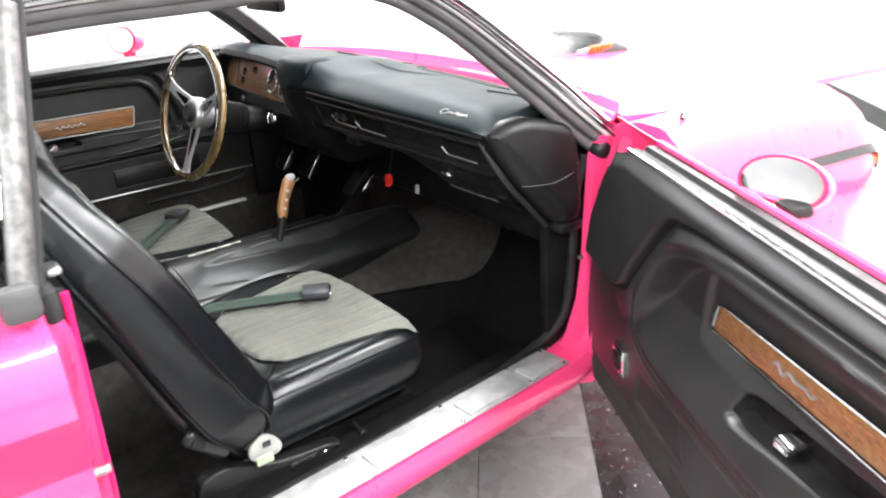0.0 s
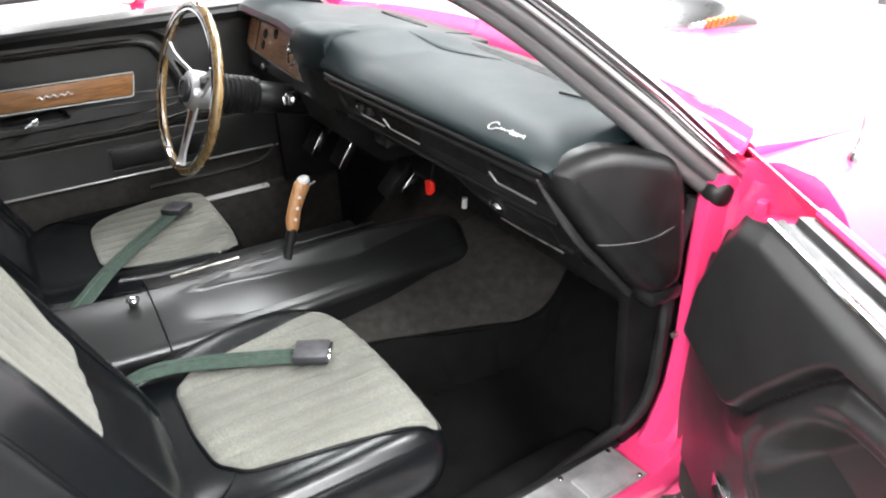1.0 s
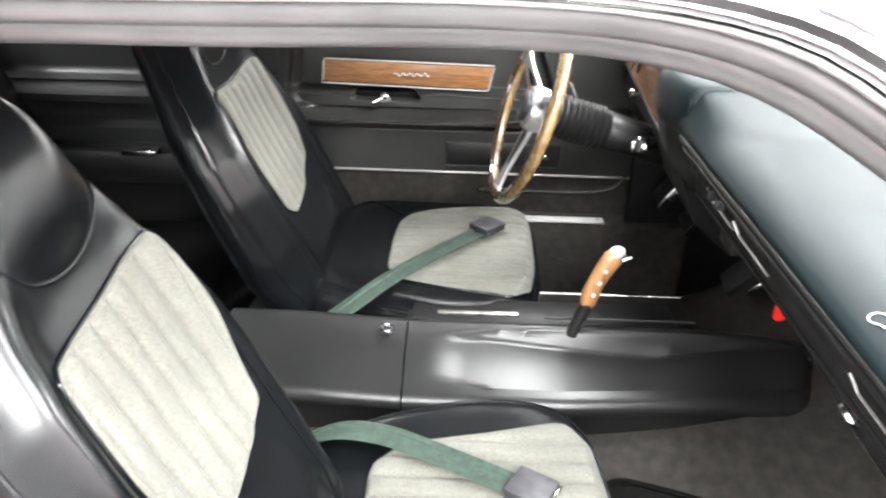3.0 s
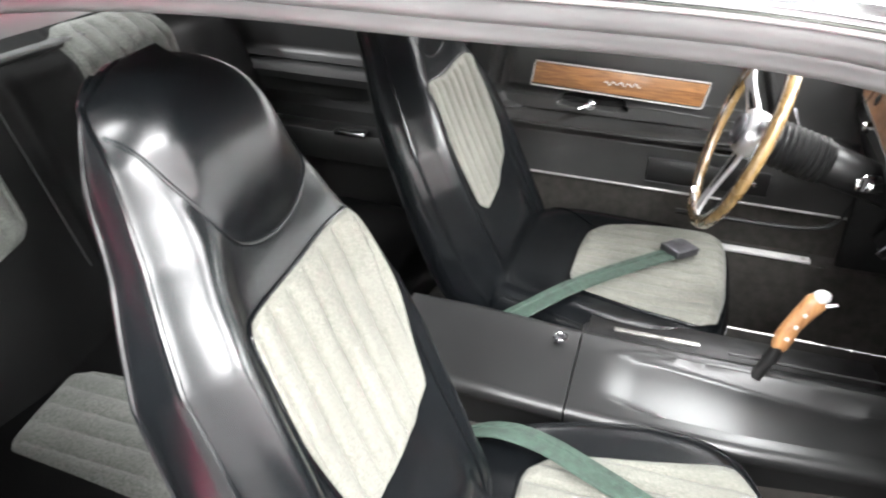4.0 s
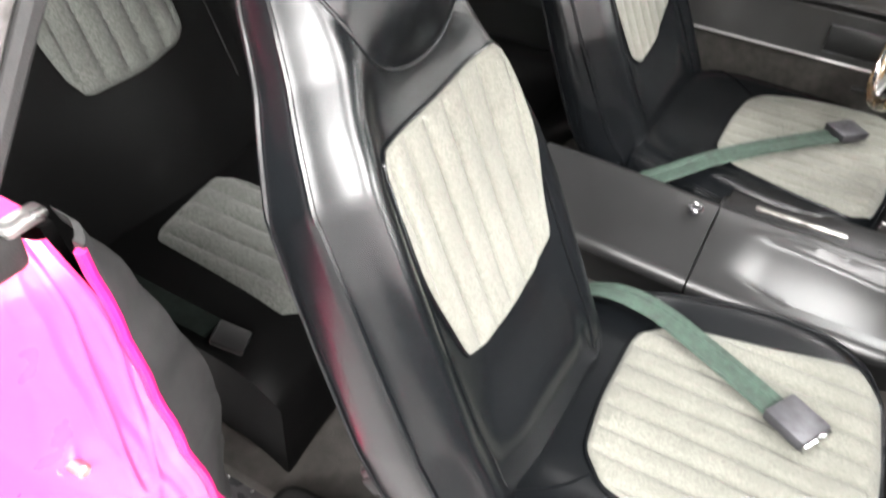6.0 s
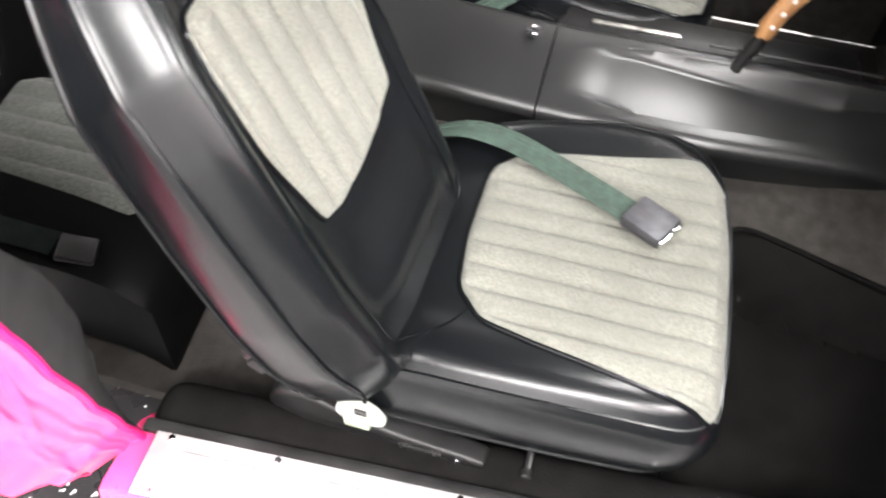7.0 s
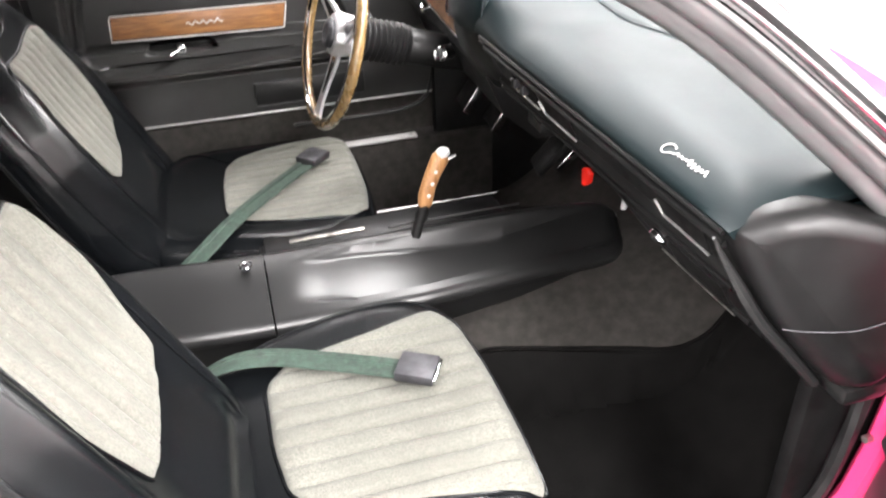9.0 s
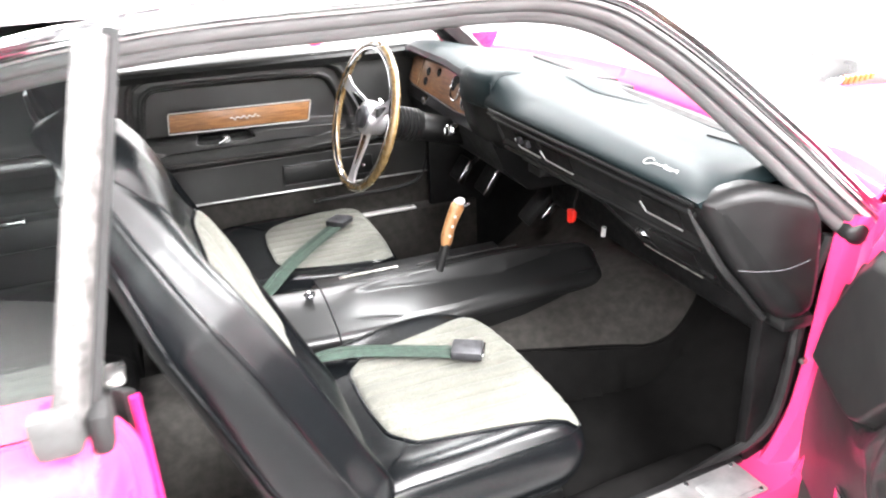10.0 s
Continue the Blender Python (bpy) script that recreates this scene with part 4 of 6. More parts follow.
# rear side trim, driver side
lq = thing("rear_side_trim", (-0.7, -1.0, 0.3), "black moulded rear side panel with armrest and chrome ashtray", "side trim")
part("side_panel", sheet(lambda a, b: (-0.735 + 0.03 * step(b - 0.55, 0.04) + 0.02 * step(abs(b - 0.72) - 0.012, 0.02), -0.66 - 0.78 * a, 0.30 + 0.64 * b), 16, 60, (-0.012, 0, 0)), VINYL, lq)
part("ledge", loft([[(-0.735 + dx, y, 0.735 + dz) for dx, dz in ((0, 0.02), (0.05, 0.015), (0.065, 0), (0.06, -0.02), (0, -0.03))] for y in [-0.66 - 0.06 * k for k in range(14)]]), VINYL, lq)
part("armrest", box((-0.69, -1.02, 0.56), (0.10, 0.50, 0.09), 0.02), VINYL, lq)
part("side_panel", box((-0.865, -0.72, 0.70), (0.03, 0.16, 0.48), 0.01), VINYL, lq)
part("ashtray", box((-0.645, -0.93, 0.605), (0.035, 0.085, 0.014), 0.004), CHROME, lq, "chrome ashtray lid")
part("ashtray", box((-0.642, -0.93, 0.606), (0.012, 0.06, 0.018), 0.003), PLASTIC, lq)


# ---- front seats ----
# outlines for the passenger seat; the driver seat mirrors them
CUSHION = [(-0.165, -0.268), (-0.232, -0.145), (-0.288, 0.02), (-0.288, 0.13), (-0.262, 0.185), (-0.20, 0.222), (-0.05, 0.238), (0.12, 0.240), (0.215, 0.232), (0.248, 0.195), (0.258, 0.06), (0.264, -0.08), (0.266, -0.20), (0.250, -0.262), (0.05, -0.285)]
INSERT = [(-0.100, -0.130), (0.035, -0.130), (0.122, -0.118), (0.165, -0.080), (0.183, 0.0), (0.205, 0.13), (0.216, 0.222), (0.10, 0.224), (-0.05, 0.222), (-0.165, 0.205), (-0.208, 0.165), (-0.178, 0.04), (-0.150, -0.085)]
# half widths up the back: v, outer, inner
BACK_WIDTH = [(-0.07, 0.135, 0.145), (-0.04, 0.178, 0.168), (0.0, 0.206, 0.182), (0.06, 0.220, 0.190), (0.15, 0.224, 0.197), (0.28, 0.219, 0.200), (0.36, 0.213, 0.194), (0.44, 0.202, 0.176), (0.50, 0.177, 0.156), (0.55, 0.154, 0.138), (0.60, 0.138, 0.124), (0.65, 0.126, 0.109), (0.68, 0.114, 0.092), (0.705, 0.100, 0.068), (0.722, 0.070, 0.038), (0.732, 0.034, 0.010)]
HEAD_PAD = [(0.118, 0.80), (0.112, 0.672), (0.104, 0.60), (0.090, 0.555), (0.066, 0.526), (0.020, 0.512), (-0.030, 0.516), (-0.068, 0.533), (-0.092, 0.565), (-0.098, 0.62), (-0.10, 0.80)]
BACK_DEPTH = [(-0.07, -0.100), (0.10, -0.122), (0.40, -0.108), (0.60, -0.094), (0.732, -0.062)]


def front_seat(cx, oy, out, bx, by, bz, back_insert, swell, rear_end, label):
    """out: +1 where the outer side is to the right; swell widens the backrest; rear_end shortens the cushion's cloth."""
    seat = thing("bucket_seat", (cx, oy - 0.13, 0.24), label, "car seat", "front bucket seats")
    XC, YC = cx, oy - 0.135

    # cushion: a soft outline, crowned, with a rolled side and a lower welt
    rim = [Vector(q) for q in rounded(CUSHION, 0.2, 3, 240)]
    table = sorted((math.atan2(q.y, q.x), q.length) for q in rim)

    def reach(th):
        th = (th + math.pi) % math.tau - math.pi
        lo, hi = 0, len(table) - 1
        if th <= table[0][0] or th >= table[-1][0]:
            return (table[0][1] + table[-1][1]) / 2
        while hi - lo > 1:
            mid = (lo + hi) // 2
            if table[mid][0] <= th:
                lo = mid
            else:
                hi = mid
        f = (th - table[lo][0]) / (table[hi][0] - table[lo][0])
        return table[lo][1] + (table[hi][1] - table[lo][1]) * f

    CROWN = [(0.0, 0.488), (0.45, 0.488), (0.62, 0.490), (0.74, 0.496), (0.84, 0.497), (0.90, 0.490), (0.935, 0.479), (0.955, 0.474), (0.98, 0.463), (1.0, 0.440), (1.02, 0.40)]

    def top_z(x, y):
        dx, dy = (x - XC) * out, y - YC
        k = math.hypot(dx, dy) / max(0.05, reach(math.atan2(dy, dx)))
        z = CROWN[-1][1]
        for (p, q), (r, w) in zip(CROWN, CROWN[1:]):
            if p <= k <= r:
                z = q + (w - q) * (k - p) / (r - p)
                break
        return z - 0.016 * max(0, dy / 0.235) ** 3 - 0.012 * step(dy + 0.17, 0.12)

    N_ = 120
    ang = [j * math.tau / N_ for j in range(N_)]
    rings = []
    for k in (0.02, 0.15, 0.3, 0.42, 0.52, 0.6, 0.67, 0.73, 0.78, 0.82, 0.86, 0.89, 0.915, 0.935, 0.945, 0.955, 0.965, 0.975, 0.985, 0.993, 1.0):
        ring = []
        for th in ang:
            r = reach(th) * k
            x, y = XC + out * r * math.cos(th), YC + r * math.sin(th)
            ring.append((x, y, top_z(x, y)))
        rings.append(ring)
    edge_z = [q[2] for q in rings[-1]]
    for k, f in ((1.012, 0.25), (1.016, 0.5), (1.008, 0.75), (0.985, 0.95), (0.965, 1.0), (0.93, 1.12)):
        rings.append([(XC + out * reach(th) * k * math.cos(th), YC + reach(th) * k * math.sin(th) - 0.034 * f * max(0, math.sin(th)), z + (0.372 - z) * f) for th, z in zip(ang, edge_z)])
    cush = part("cushion", loft(rings), VINYL_SMOOTH, seat, "black vinyl seat cushion", sharp=75)

    def on_cushion(a, b, h):
        return Vector((a, b, top_z(a, b) + h))

    def along(k, lift):
        return [(XC + out * reach(th) * k * math.cos(th), YC + reach(th) * k * math.sin(th), top_z(XC + out * reach(th) * k * math.cos(th), YC + reach(th) * k * math.sin(th)) + lift) for th in ang]

    part("piping", tube(along(0.95, 0.001), 0.0026, 6, closed=True), VINYL_SMOOTH, cush)
    part("piping", tube([(XC + out * reach(th) * 0.978 * math.cos(th), YC + reach(th) * 0.978 * math.sin(th) - 0.034 * max(0, math.sin(th)), 0.374) for th in ang], 0.0045, 8, closed=True), VINYL_SMOOTH, cush)
    ol = rounded([(XC + out * a, YC + (b if b > 0 else b * rear_end)) for a, b in INSERT], 0.12, 2, 360)

    def ribs(a, b):
        f = abs(((a - XC) / 0.0395 + 0.5) % 1 - 0.5) * 2
        return 0.009 * (1 - (1 - f) ** 3.6) - 0.004

    part("cloth_insert", patch(ol, on_cushion, 84, 0.006, 0.008, ribs), CLOTH, cush, "grey-green pleated cloth insert")
    part("piping", tube([on_cushion(a, b, 0.0015) for a, b in ol], 0.0028, 6, closed=True), VINYL_SMOOTH, cush)
    for pts in ([(0.150, -0.098 * rear_end), (0.19, -0.122), (0.225, -0.170), (0.246, -0.215)], [(-0.14, -0.10 * rear_end), (-0.165, -0.118), (-0.205, -0.128)]):
        part("seam", tube([on_cushion(XC + out * a, YC + b, 0.0008) for a, b in soft(pts, 16)], 0.0016, 6), VINYL_SMOOTH, cush)

    # backrest
    B, V, N = Vector((bx, by, bz)), Vector((0, -0.435, 0.900)), Vector((0, 0.900, 0.435))

    def half(v, s):
        w = BACK_WIDTH[-1]
        for p, q in zip(BACK_WIDTH, BACK_WIDTH[1:]):
            if v <= q[0]:
                f = max(0, (v - p[0]) / (q[0] - p[0]))
                w = [i + (j - i) * f for i, j in zip(p, q)]
                break
        return (w[1] if s > 0 else w[2]) * swell

    def shape(o, v):
        """Height of the face: o metres towards the outer side, v up the back."""
        w = half(v, o)
        k = abs(o) / max(0.01, w)
        edge = w - abs(o)
        low = step(v - 0.46, 0.30)
        h = -(0.052 + 0.034 * low * step(0.04 - v, 0.1)) * max(0, 1 - edge / (0.055 + 0.022 * low)) ** 2.2
        h += (0.054 if o > 0 else 0.036) * step(edge - 0.054, 0.062) * low * step(0.0 - v, 0.14)
        pad = sdf((o, v), HEAD_PAD)
        h += 0.013 * step(pad + 0.030, 0.07) - 0.008 * step(abs(pad) - 0.002, 0.016)
        h += 0.010 * step(abs(v - 0.615) - 0.02, 0.16) * step(k - 0.6, 0.5)
        h -= 0.008 * step(abs(v - 0.498) - 0.014, 0.08) * step(k - 0.72, 0.4)
        h += 0.028 * step(abs(v - 0.08) - 0.03, 0.20) * step(k - 0.60, 0.5)
        h -= 0.045 * max(0, (v - 0.64) / 0.092) ** 2
        h -= 0.030 * max(0, (0.02 - v) / 0.09) ** 1.5
        h -= 0.010 * step(k - 0.5, 0.3) * low * step(0.12 - v, 0.1)
        return h

    # the face as a grid, softened, and read between its points
    NV, NS = 102, 81
    grid = np.zeros((NV, NS))
    for i in range(NV):
        v = -0.07 + 0.802 * i / (NV - 1)
        for j in range(NS):
            f = -1 + 2 * j / (NS - 1)
            grid[i, j] = shape(f * half(v, f) * 0.999, v)
    for _ in range(5):
        wide = np.pad(grid, 1, mode="edge")
        grid = 0.5 * grid + 0.125 * (wide[:-2, 1:-1] + wide[2:, 1:-1] + wide[1:-1, :-2] + wide[1:-1, 2:])

    def front(o, v):
        i = max(0, min(NV - 1.001, (v + 0.07) / 0.802 * (NV - 1)))
        j = max(0, min(NS - 1.001, (o / max(0.005, half(v, o)) + 1) / 2 * (NS - 1)))
        a, b = int(i), int(j)
        p, q = i - a, j - b
        return float((grid[a, b] * (1 - q) + grid[a, b + 1] * q) * (1 - p) + (grid[a + 1, b] * (1 - q) + grid[a + 1, b + 1] * q) * p)

    def at(o, v, h):
        return B + Vector((out * o, 0, 0)) + V * v + N * h

    fat = 0.045 if swell > 1 else 0.0
    vs = [-0.07, -0.062, -0.05, -0.035] + [-0.02 + 0.009 * k for k in range(75)] + [0.664, 0.672, 0.680, 0.688, 0.695, 0.702, 0.709, 0.715, 0.720, 0.725, 0.729, 0.732]
    ss = [math.sin((-0.5 + k / 56) * math.pi) for k in range(57)]
    rings = []
    for v in vs:
        hi, ho = half(v, -1), half(v, 1)
        row = [((s * (ho if s > 0 else hi)), front(s * (ho if s > 0 else hi) * 0.999, v)) for s in ss]
        ring = [at(o, v, h) for o, h in row]
        bk = lerp_table(BACK_DEPTH, v)
        h1, h0 = row[-1][1], row[0][1]
        for w, f in ((1.004 + fat, 0.2), (1.008 + fat * 1.4, 0.45), (1.004 + fat, 0.7), (0.985, 0.9), (0.95, 1.0), (0.80, 1.05), (0.5, 1.08), (0.2, 1.09)):
            ring.append(at(ho * w, v, h1 + (bk - h1) * f))
        for w, f in ((0.2, 1.09), (0.5, 1.08), (0.80, 1.05), (0.95, 1.0), (0.985, 0.9), (1.004 + fat, 0.7), (1.008 + fat * 1.4, 0.45), (1.004 + fat, 0.2)):
            ring.append(at(-hi * w, v, h0 + (bk - h0) * f))
        rings.append(ring)
    back = part("backrest", loft(rings), VINYL_SMOOTH, seat, "black vinyl high backrest with built-in headrest", sharp=75)

    def on_back(a, v, h):
        o = max(-0.985 * half(v, -1), min(0.985 * half(v, 1), a))
        return at(o, v, front(o, v) + h)

    bo = rounded(back_insert, 0.10, 3, 360)

    def ribs_back(a, b):
        f = abs((a / 0.0405 + 0.5) % 1 - 0.5) * 2
        return 0.009 * (1 - (1 - f) ** 3.2) - 0.004

    part("cloth_insert", patch(bo, on_back, 84, 0.006, 0.007, ribs_back), CLOTH, back, "grey-green pleated cloth insert")
    part("piping", tube([on_back(a, b, 0.001) for a, b in bo], 0.0026, 6, closed=True), VINYL_SMOOTH, back)
    part("seam", tube([on_back(a, b, 0.0) for a, b in soft(HEAD_PAD[1:-1], 40)], 0.0024, 6), VINYL_SMOOTH, back)
    for s in (-1, 1):
        line = [v for v in vs if -0.04 <= v <= 0.728]
        # welt along the front edge, welt along the rear edge, and the bolster's seam
        part("piping", tube([at(s * half(v, s) * 1.004, v, front(s * half(v, s) * 0.999, v) + 0.001) for v in line], 0.0034, 6), VINYL_SMOOTH, back)
        part("piping", tube([at(s * half(v, s) * 0.985, v, front(s * half(v, s) * 0.999, v) * 0.09 + lerp_table(BACK_DEPTH, v) * 0.91) for v in line], 0.0032, 6), VINYL_SMOOTH, back)
        part("seam", tube([on_back(s * (half(v, s) - 0.066 + 0.055 * max(0, (v - 0.42) / 0.10) ** 2), v, 0.0012) for v in [0.03 + 0.0163 * k for k in range(24)]], 0.0016, 6), VINYL_SMOOTH, back)
    # hard rear shell
    rear = []
    for v in [-0.05 + 0.0375 * k for k in range(20)]:
        hi, ho, bk = half(v, -1), half(v, 1), lerp_table(BACK_DEPTH, v) * 1.08
        rear.append([at(o, v, h) for o, h in ((ho * 0.86, bk + 0.006), (ho * 0.85, bk - 0.004), (ho * 0.78, bk - 0.009), (0, bk - 0.012), (-hi * 0.78, bk - 0.009), (-hi * 0.85, bk - 0.004), (-hi * 0.86, bk + 0.006))])
    part("rear_shell", loft(rear), VINYL, back, "satin black shell behind the backrest", sharp=60)
    # recliner and base
    o = out
    rec = part("recliner", prism(rounded([(-0.47, 0.345), (-0.455, 0.385), (-0.41, 0.395), (-0.36, 0.372), (-0.29, 0.352), (-0.20, 0.344), (-0.165, 0.332), (-0.175, 0.318), (-0.28, 0.305), (-0.40, 0.315)], 0.2, 3), lambda a, b, h: Vector((cx + o * (0.246 + h), oy + a, b)), 0.032, 0.006, 3), PLASTIC, seat, "black plastic recliner cover")
    part("latch", box((cx + o * 0.286, oy - 0.432, 0.466), (0.022, 0.095, 0.034), 0.010, pose(0, 0, 0, -42, 0, 0), seg=3), VINYL, rec)
    part("latch_button", box((cx + o * 0.298, oy - 0.450, 0.480), (0.010, 0.026, 0.020), 0.004, pose(0, 0, 0, -42, 0, 0)), PLASTIC, rec)
    part("slot", box((cx + o * 0.279, oy - 0.255, 0.334), (0.006, 0.060, 0.012), 0.002), GAUGE, rec)
    part("screw", disc((cx + o * 0.279, oy - 0.205, 0.328), (o, 0, 0), 0.005, 0.004, 12, 0.001), CHROME, rec)
    part("base_frame", box((cx, oy - 0.15, 0.285), (0.40, 0.42, 0.07), 0.01), PLASTIC, seat)
    for dy in (-0.33, -0.02):
        for s in (-1, 1):
            part("runner", box((cx + s * 0.19, oy + dy, 0.25), (0.035, 0.10, 0.05), 0.006), STEEL, seat)
    part("adjuster", join(tube([(cx + o * 0.235, oy - 0.115, 0.335), (cx + o * 0.268, oy - 0.115, 0.325), (cx + o * 0.27, oy - 0.112, 0.285)], 0.005, 8), disc((cx + o * 0.275, oy - 0.115, 0.325), (o, 0, 0), 0.009, 0.012, 14, 0.002)), PLASTIC, seat)
    return seat


front_seat(0.365, 0.0, 1, 0.455, -0.296, 0.47, [(0.132, 0.462), (0.0, 0.470), (-0.130, 0.484), (-0.140, 0.36), (-0.118, 0.222), (-0.07, 0.198), (0.0, 0.190), (0.075, 0.190), (0.112, 0.204), (0.140, 0.33), (0.142, 0.39)], 1.0, 1.0,
           "black vinyl passenger bucket seat with pleated grey-green cloth inserts")
front_seat(-0.415, -0.065, -1, -0.438, -0.412, 0.43, [(0.150, 0.482), (0.0, 0.470), (-0.140, 0.480), (-0.138, 0.36), (-0.106, 0.205), (-0.060, 0.172), (0.0, 0.176), (0.05, 0.182), (0.088, 0.198), (0.140, 0.228), (0.165, 0.285), (0.165, 0.37)], 1.08, 0.75,
           "black vinyl driver bucket seat with pleated grey-green cloth inserts")

# plastic bits on the passenger recliner
rc = thing("seat_clip", (0.642, -0.305, 0.355), "dull white plastic clip lying beside the passenger seat hinge", "clip")
part("plate", prism(rounded([(-0.345, 0.375), (-0.338, 0.40), (-0.315, 0.415), (-0.29, 0.40), (-0.275, 0.375), (-0.285, 0.36), (-0.33, 0.358)], 0.2, 2), lambda a, b, h: Vector((0.645 + h, a - 0.020, b + 0.025)), 0.010, 0.002), WHITE_PLASTIC, rc)
part("hole", box((0.656, -0.328, 0.417), (0.004, 0.016, 0.011), 0.001), GAUGE, rc)
part("tab", box((0.652, -0.335, 0.385), (0.012, 0.035, 0.02), 0.003), material("pale_green_plastic", (0.35, 0.42, 0.30), 0.5), rc)

# ---- rear seat ----
rear = thing("rear_bench", (CX, -1.05, 0.24), "black vinyl rear bench with grey cloth inserts", "car seat")
RB, RV, RN = Vector((CX, -1.07, 0.47)), Vector((0, -0.40, 0.916)), Vector((0, 0.916, 0.40))


def rear_front(u, v):
    h = 0.022 * step(abs(abs(u) - 0.33) - 0.12, 0.22) - 0.06 * step(0.50 - v, 0.12) - 0.03 * (abs(u) / 0.66) ** 6
    return h - 0.012 * step(abs(abs(u) - 0.085) - 0.004, 0.02)


def rear_at(u, v, h):
    return RB + Vector((u, 0, 0)) + RV * v + RN * h


rb = part("rear_backrest", sheet(lambda a, b: rear_at(-0.66 + 1.32 * a, -0.05 + 0.59 * b, rear_front(-0.66 + 1.32 * a, -0.05 + 0.59 * b)), 90, 40, tuple(RN * -0.10)), VINYL_REAR_SHADED, rear, "black vinyl rear backrest", sharp=60)


def rear_z(x, y):
    dy = (y + 0.92) / 0.255
    return 0.470 - 0.05 * abs(dy) ** 5 * (dy > 0) - 0.012 * step(abs(abs(x - CX) - 0.085) - 0.004, 0.02) - 0.05 * (abs(x - CX) / 0.62) ** 8


rcush = part("rear_cushion", sheet(lambda a, b: (lambda x, y: (x, y, rear_z(x, y)))(CX - 0.60 + 1.20 * a, -1.16 + 0.495 * b), 80, 40, (0, 0, -0.16)), VINYL_REAR_SHADED, rear, "black vinyl rear cushion", sharp=60)
def rear_ribs(a, b):
    f = abs((a / 0.042) % 1 - 0.5) * 2
    return 0.010 * (1 - (1 - f) ** 2) ** 0.6 - 0.003


for s in (-1, 1):
    o = rounded([(s * a + (s < 0) * 0.14, b) for a, b in ((0.212, 0.245), (0.238, 0.222), (0.33, 0.206), (0.452, 0.206), (0.50, 0.53), (0.215, 0.54))], 0.12, 2, 160)
    part("cloth_insert", patch(o, lambda a, b, h: rear_at(a, b, rear_front(a, b) + h), 48, 0.005, 0.010, rear_ribs), CLOTH_REAR_SHADED, rb, "grey herringbone cloth insert")
    o = rounded([(s * a + (s < 0) * 0.40, b) for a, b in ((0.245, -0.700), (0.480, -0.722), (0.466, -0.90), (0.458, -1.018), (0.265, -1.047))], 0.10, 2, 160)
    part("cloth_insert", patch(o, lambda a, b, h: Vector((a, b, rear_z(a, b) + h)), 48, 0.005, 0.010, rear_ribs), CLOTH_REAR_SHADED, rcush, "grey herringbone cloth insert")
    part("seam", tube([rear_at(s * (0.135 + 0.02 * v), v, rear_front(s * 0.135, v) + 0.002) for v in [0.12 + 0.02 * k for k in range(19)]], 0.0014, 6), VINYL, rb)

# ---- centre console ----
con = thing("center_console", (0, 0, 0.3), "long black vinyl centre console with a keyed lid", "console")


CON_DISH = rounded([(-0.195, 0.10), (-0.180, 0.86), (0.60, 0.90), (0.60, 0.10)], 0.12, 3)


def con_ring(y):
    """Cross-section: a lip along the near edge, a broad face that climbs to the far edge, dished ahead of the lid."""
    x0, x1 = -0.108, 0.080 - 0.030 * max(0, y - 0.05) / 0.35
    e = max(0, min(1, (y - 0.425) / 0.075))
    x1 -= 0.075 * (1 - math.sqrt(1 - e * e))
    x0 += 0.03 * (1 - math.sqrt(1 - e * e))
    dz = -0.012 * step(-0.32 - y, 0.3) - 0.016 * step(0.40 - y, 0.30) - 0.018 * e ** 4
    low = [(x1 - 0.014, 0.30), (x1 - 0.010, 0.440), (x1 + 0.004, 0.452), (x1 + 0.008, 0.462), (x1 + 0.006, 0.473), (x1 - 0.004, 0.481)]
    face = []
    for k in range(25):
        f = k / 24
        x, z = x1 - 0.008 - (x1 - 0.008 - x0 - 0.018) * f, 0.483 + 0.039 * math.sin(f * 1.5)
        w = step(sdf((y, f), CON_DISH) + 0.02, 0.08)
        face.append((x, z - w * (0.004 + 0.10 * (max(-0.185, min(0.20, y)) + 0.185) * step(y - 0.34, 0.26))))
    top = [(x0 + 0.008, 0.517), (x0 + 0.001, 0.509), (x0 - 0.002, 0.495), (x0 - 0.004, 0.30)]
    return [(x, y, z + dz if z > 0.31 else z) for x, z in low + face + top]


part("lid", loft([con_ring(y) for y in [-0.56 + 0.0203 * k for k in range(17)]]), VINYL, con, "black vinyl console lid", sharp=50)
ys = [-0.232 + 0.0115 * k for k in range(58)] + [0.430 + 0.007 * k for k in range(9)] + [0.491, 0.4955, 0.4985, 0.4998]
rings = [con_ring(y) for y in ys]
part("console_body", loft(rings), VINYL, con, sharp=50)
part("key_lock", disc((-0.045, -0.268, 0.5222), (0.1, 0, 1), 0.010, 0.008, 24, 0.002), BUCKLE, con, "round steel key lock")
part("lock_ring", tube([(-0.045 + 0.0115 * math.cos(k * math.tau / 24), -0.268 + 0.0115 * math.sin(k * math.tau / 24), 0.5225) for k in range(24)], 0.0022, 6, closed=True), CHROME, con)
part("key_slot", box((-0.045, -0.268, 0.523), (0.003, 0.012, 0.002), 0.0005), GAUGE, con)
part("shift_plate", box((-0.155, 0.02, 0.488), (0.085, 0.50, 0.012), 0.004), PLASTIC, con)
part("chrome_trim", box((-0.112, -0.105, 0.516), (0.010, 0.15, 0.006), 0.002), STEEL, con, "bright trim strip on the console")
part("edge_trim", tube([(-0.118, y, 0.508) for y in (0.02, 0.12, 0.30)], 0.003, 6), PLASTIC, con)
part("console_side", box((-0.155, 0.02, 0.40), (0.09, 0.52, 0.17), 0.01), VINYL, con)

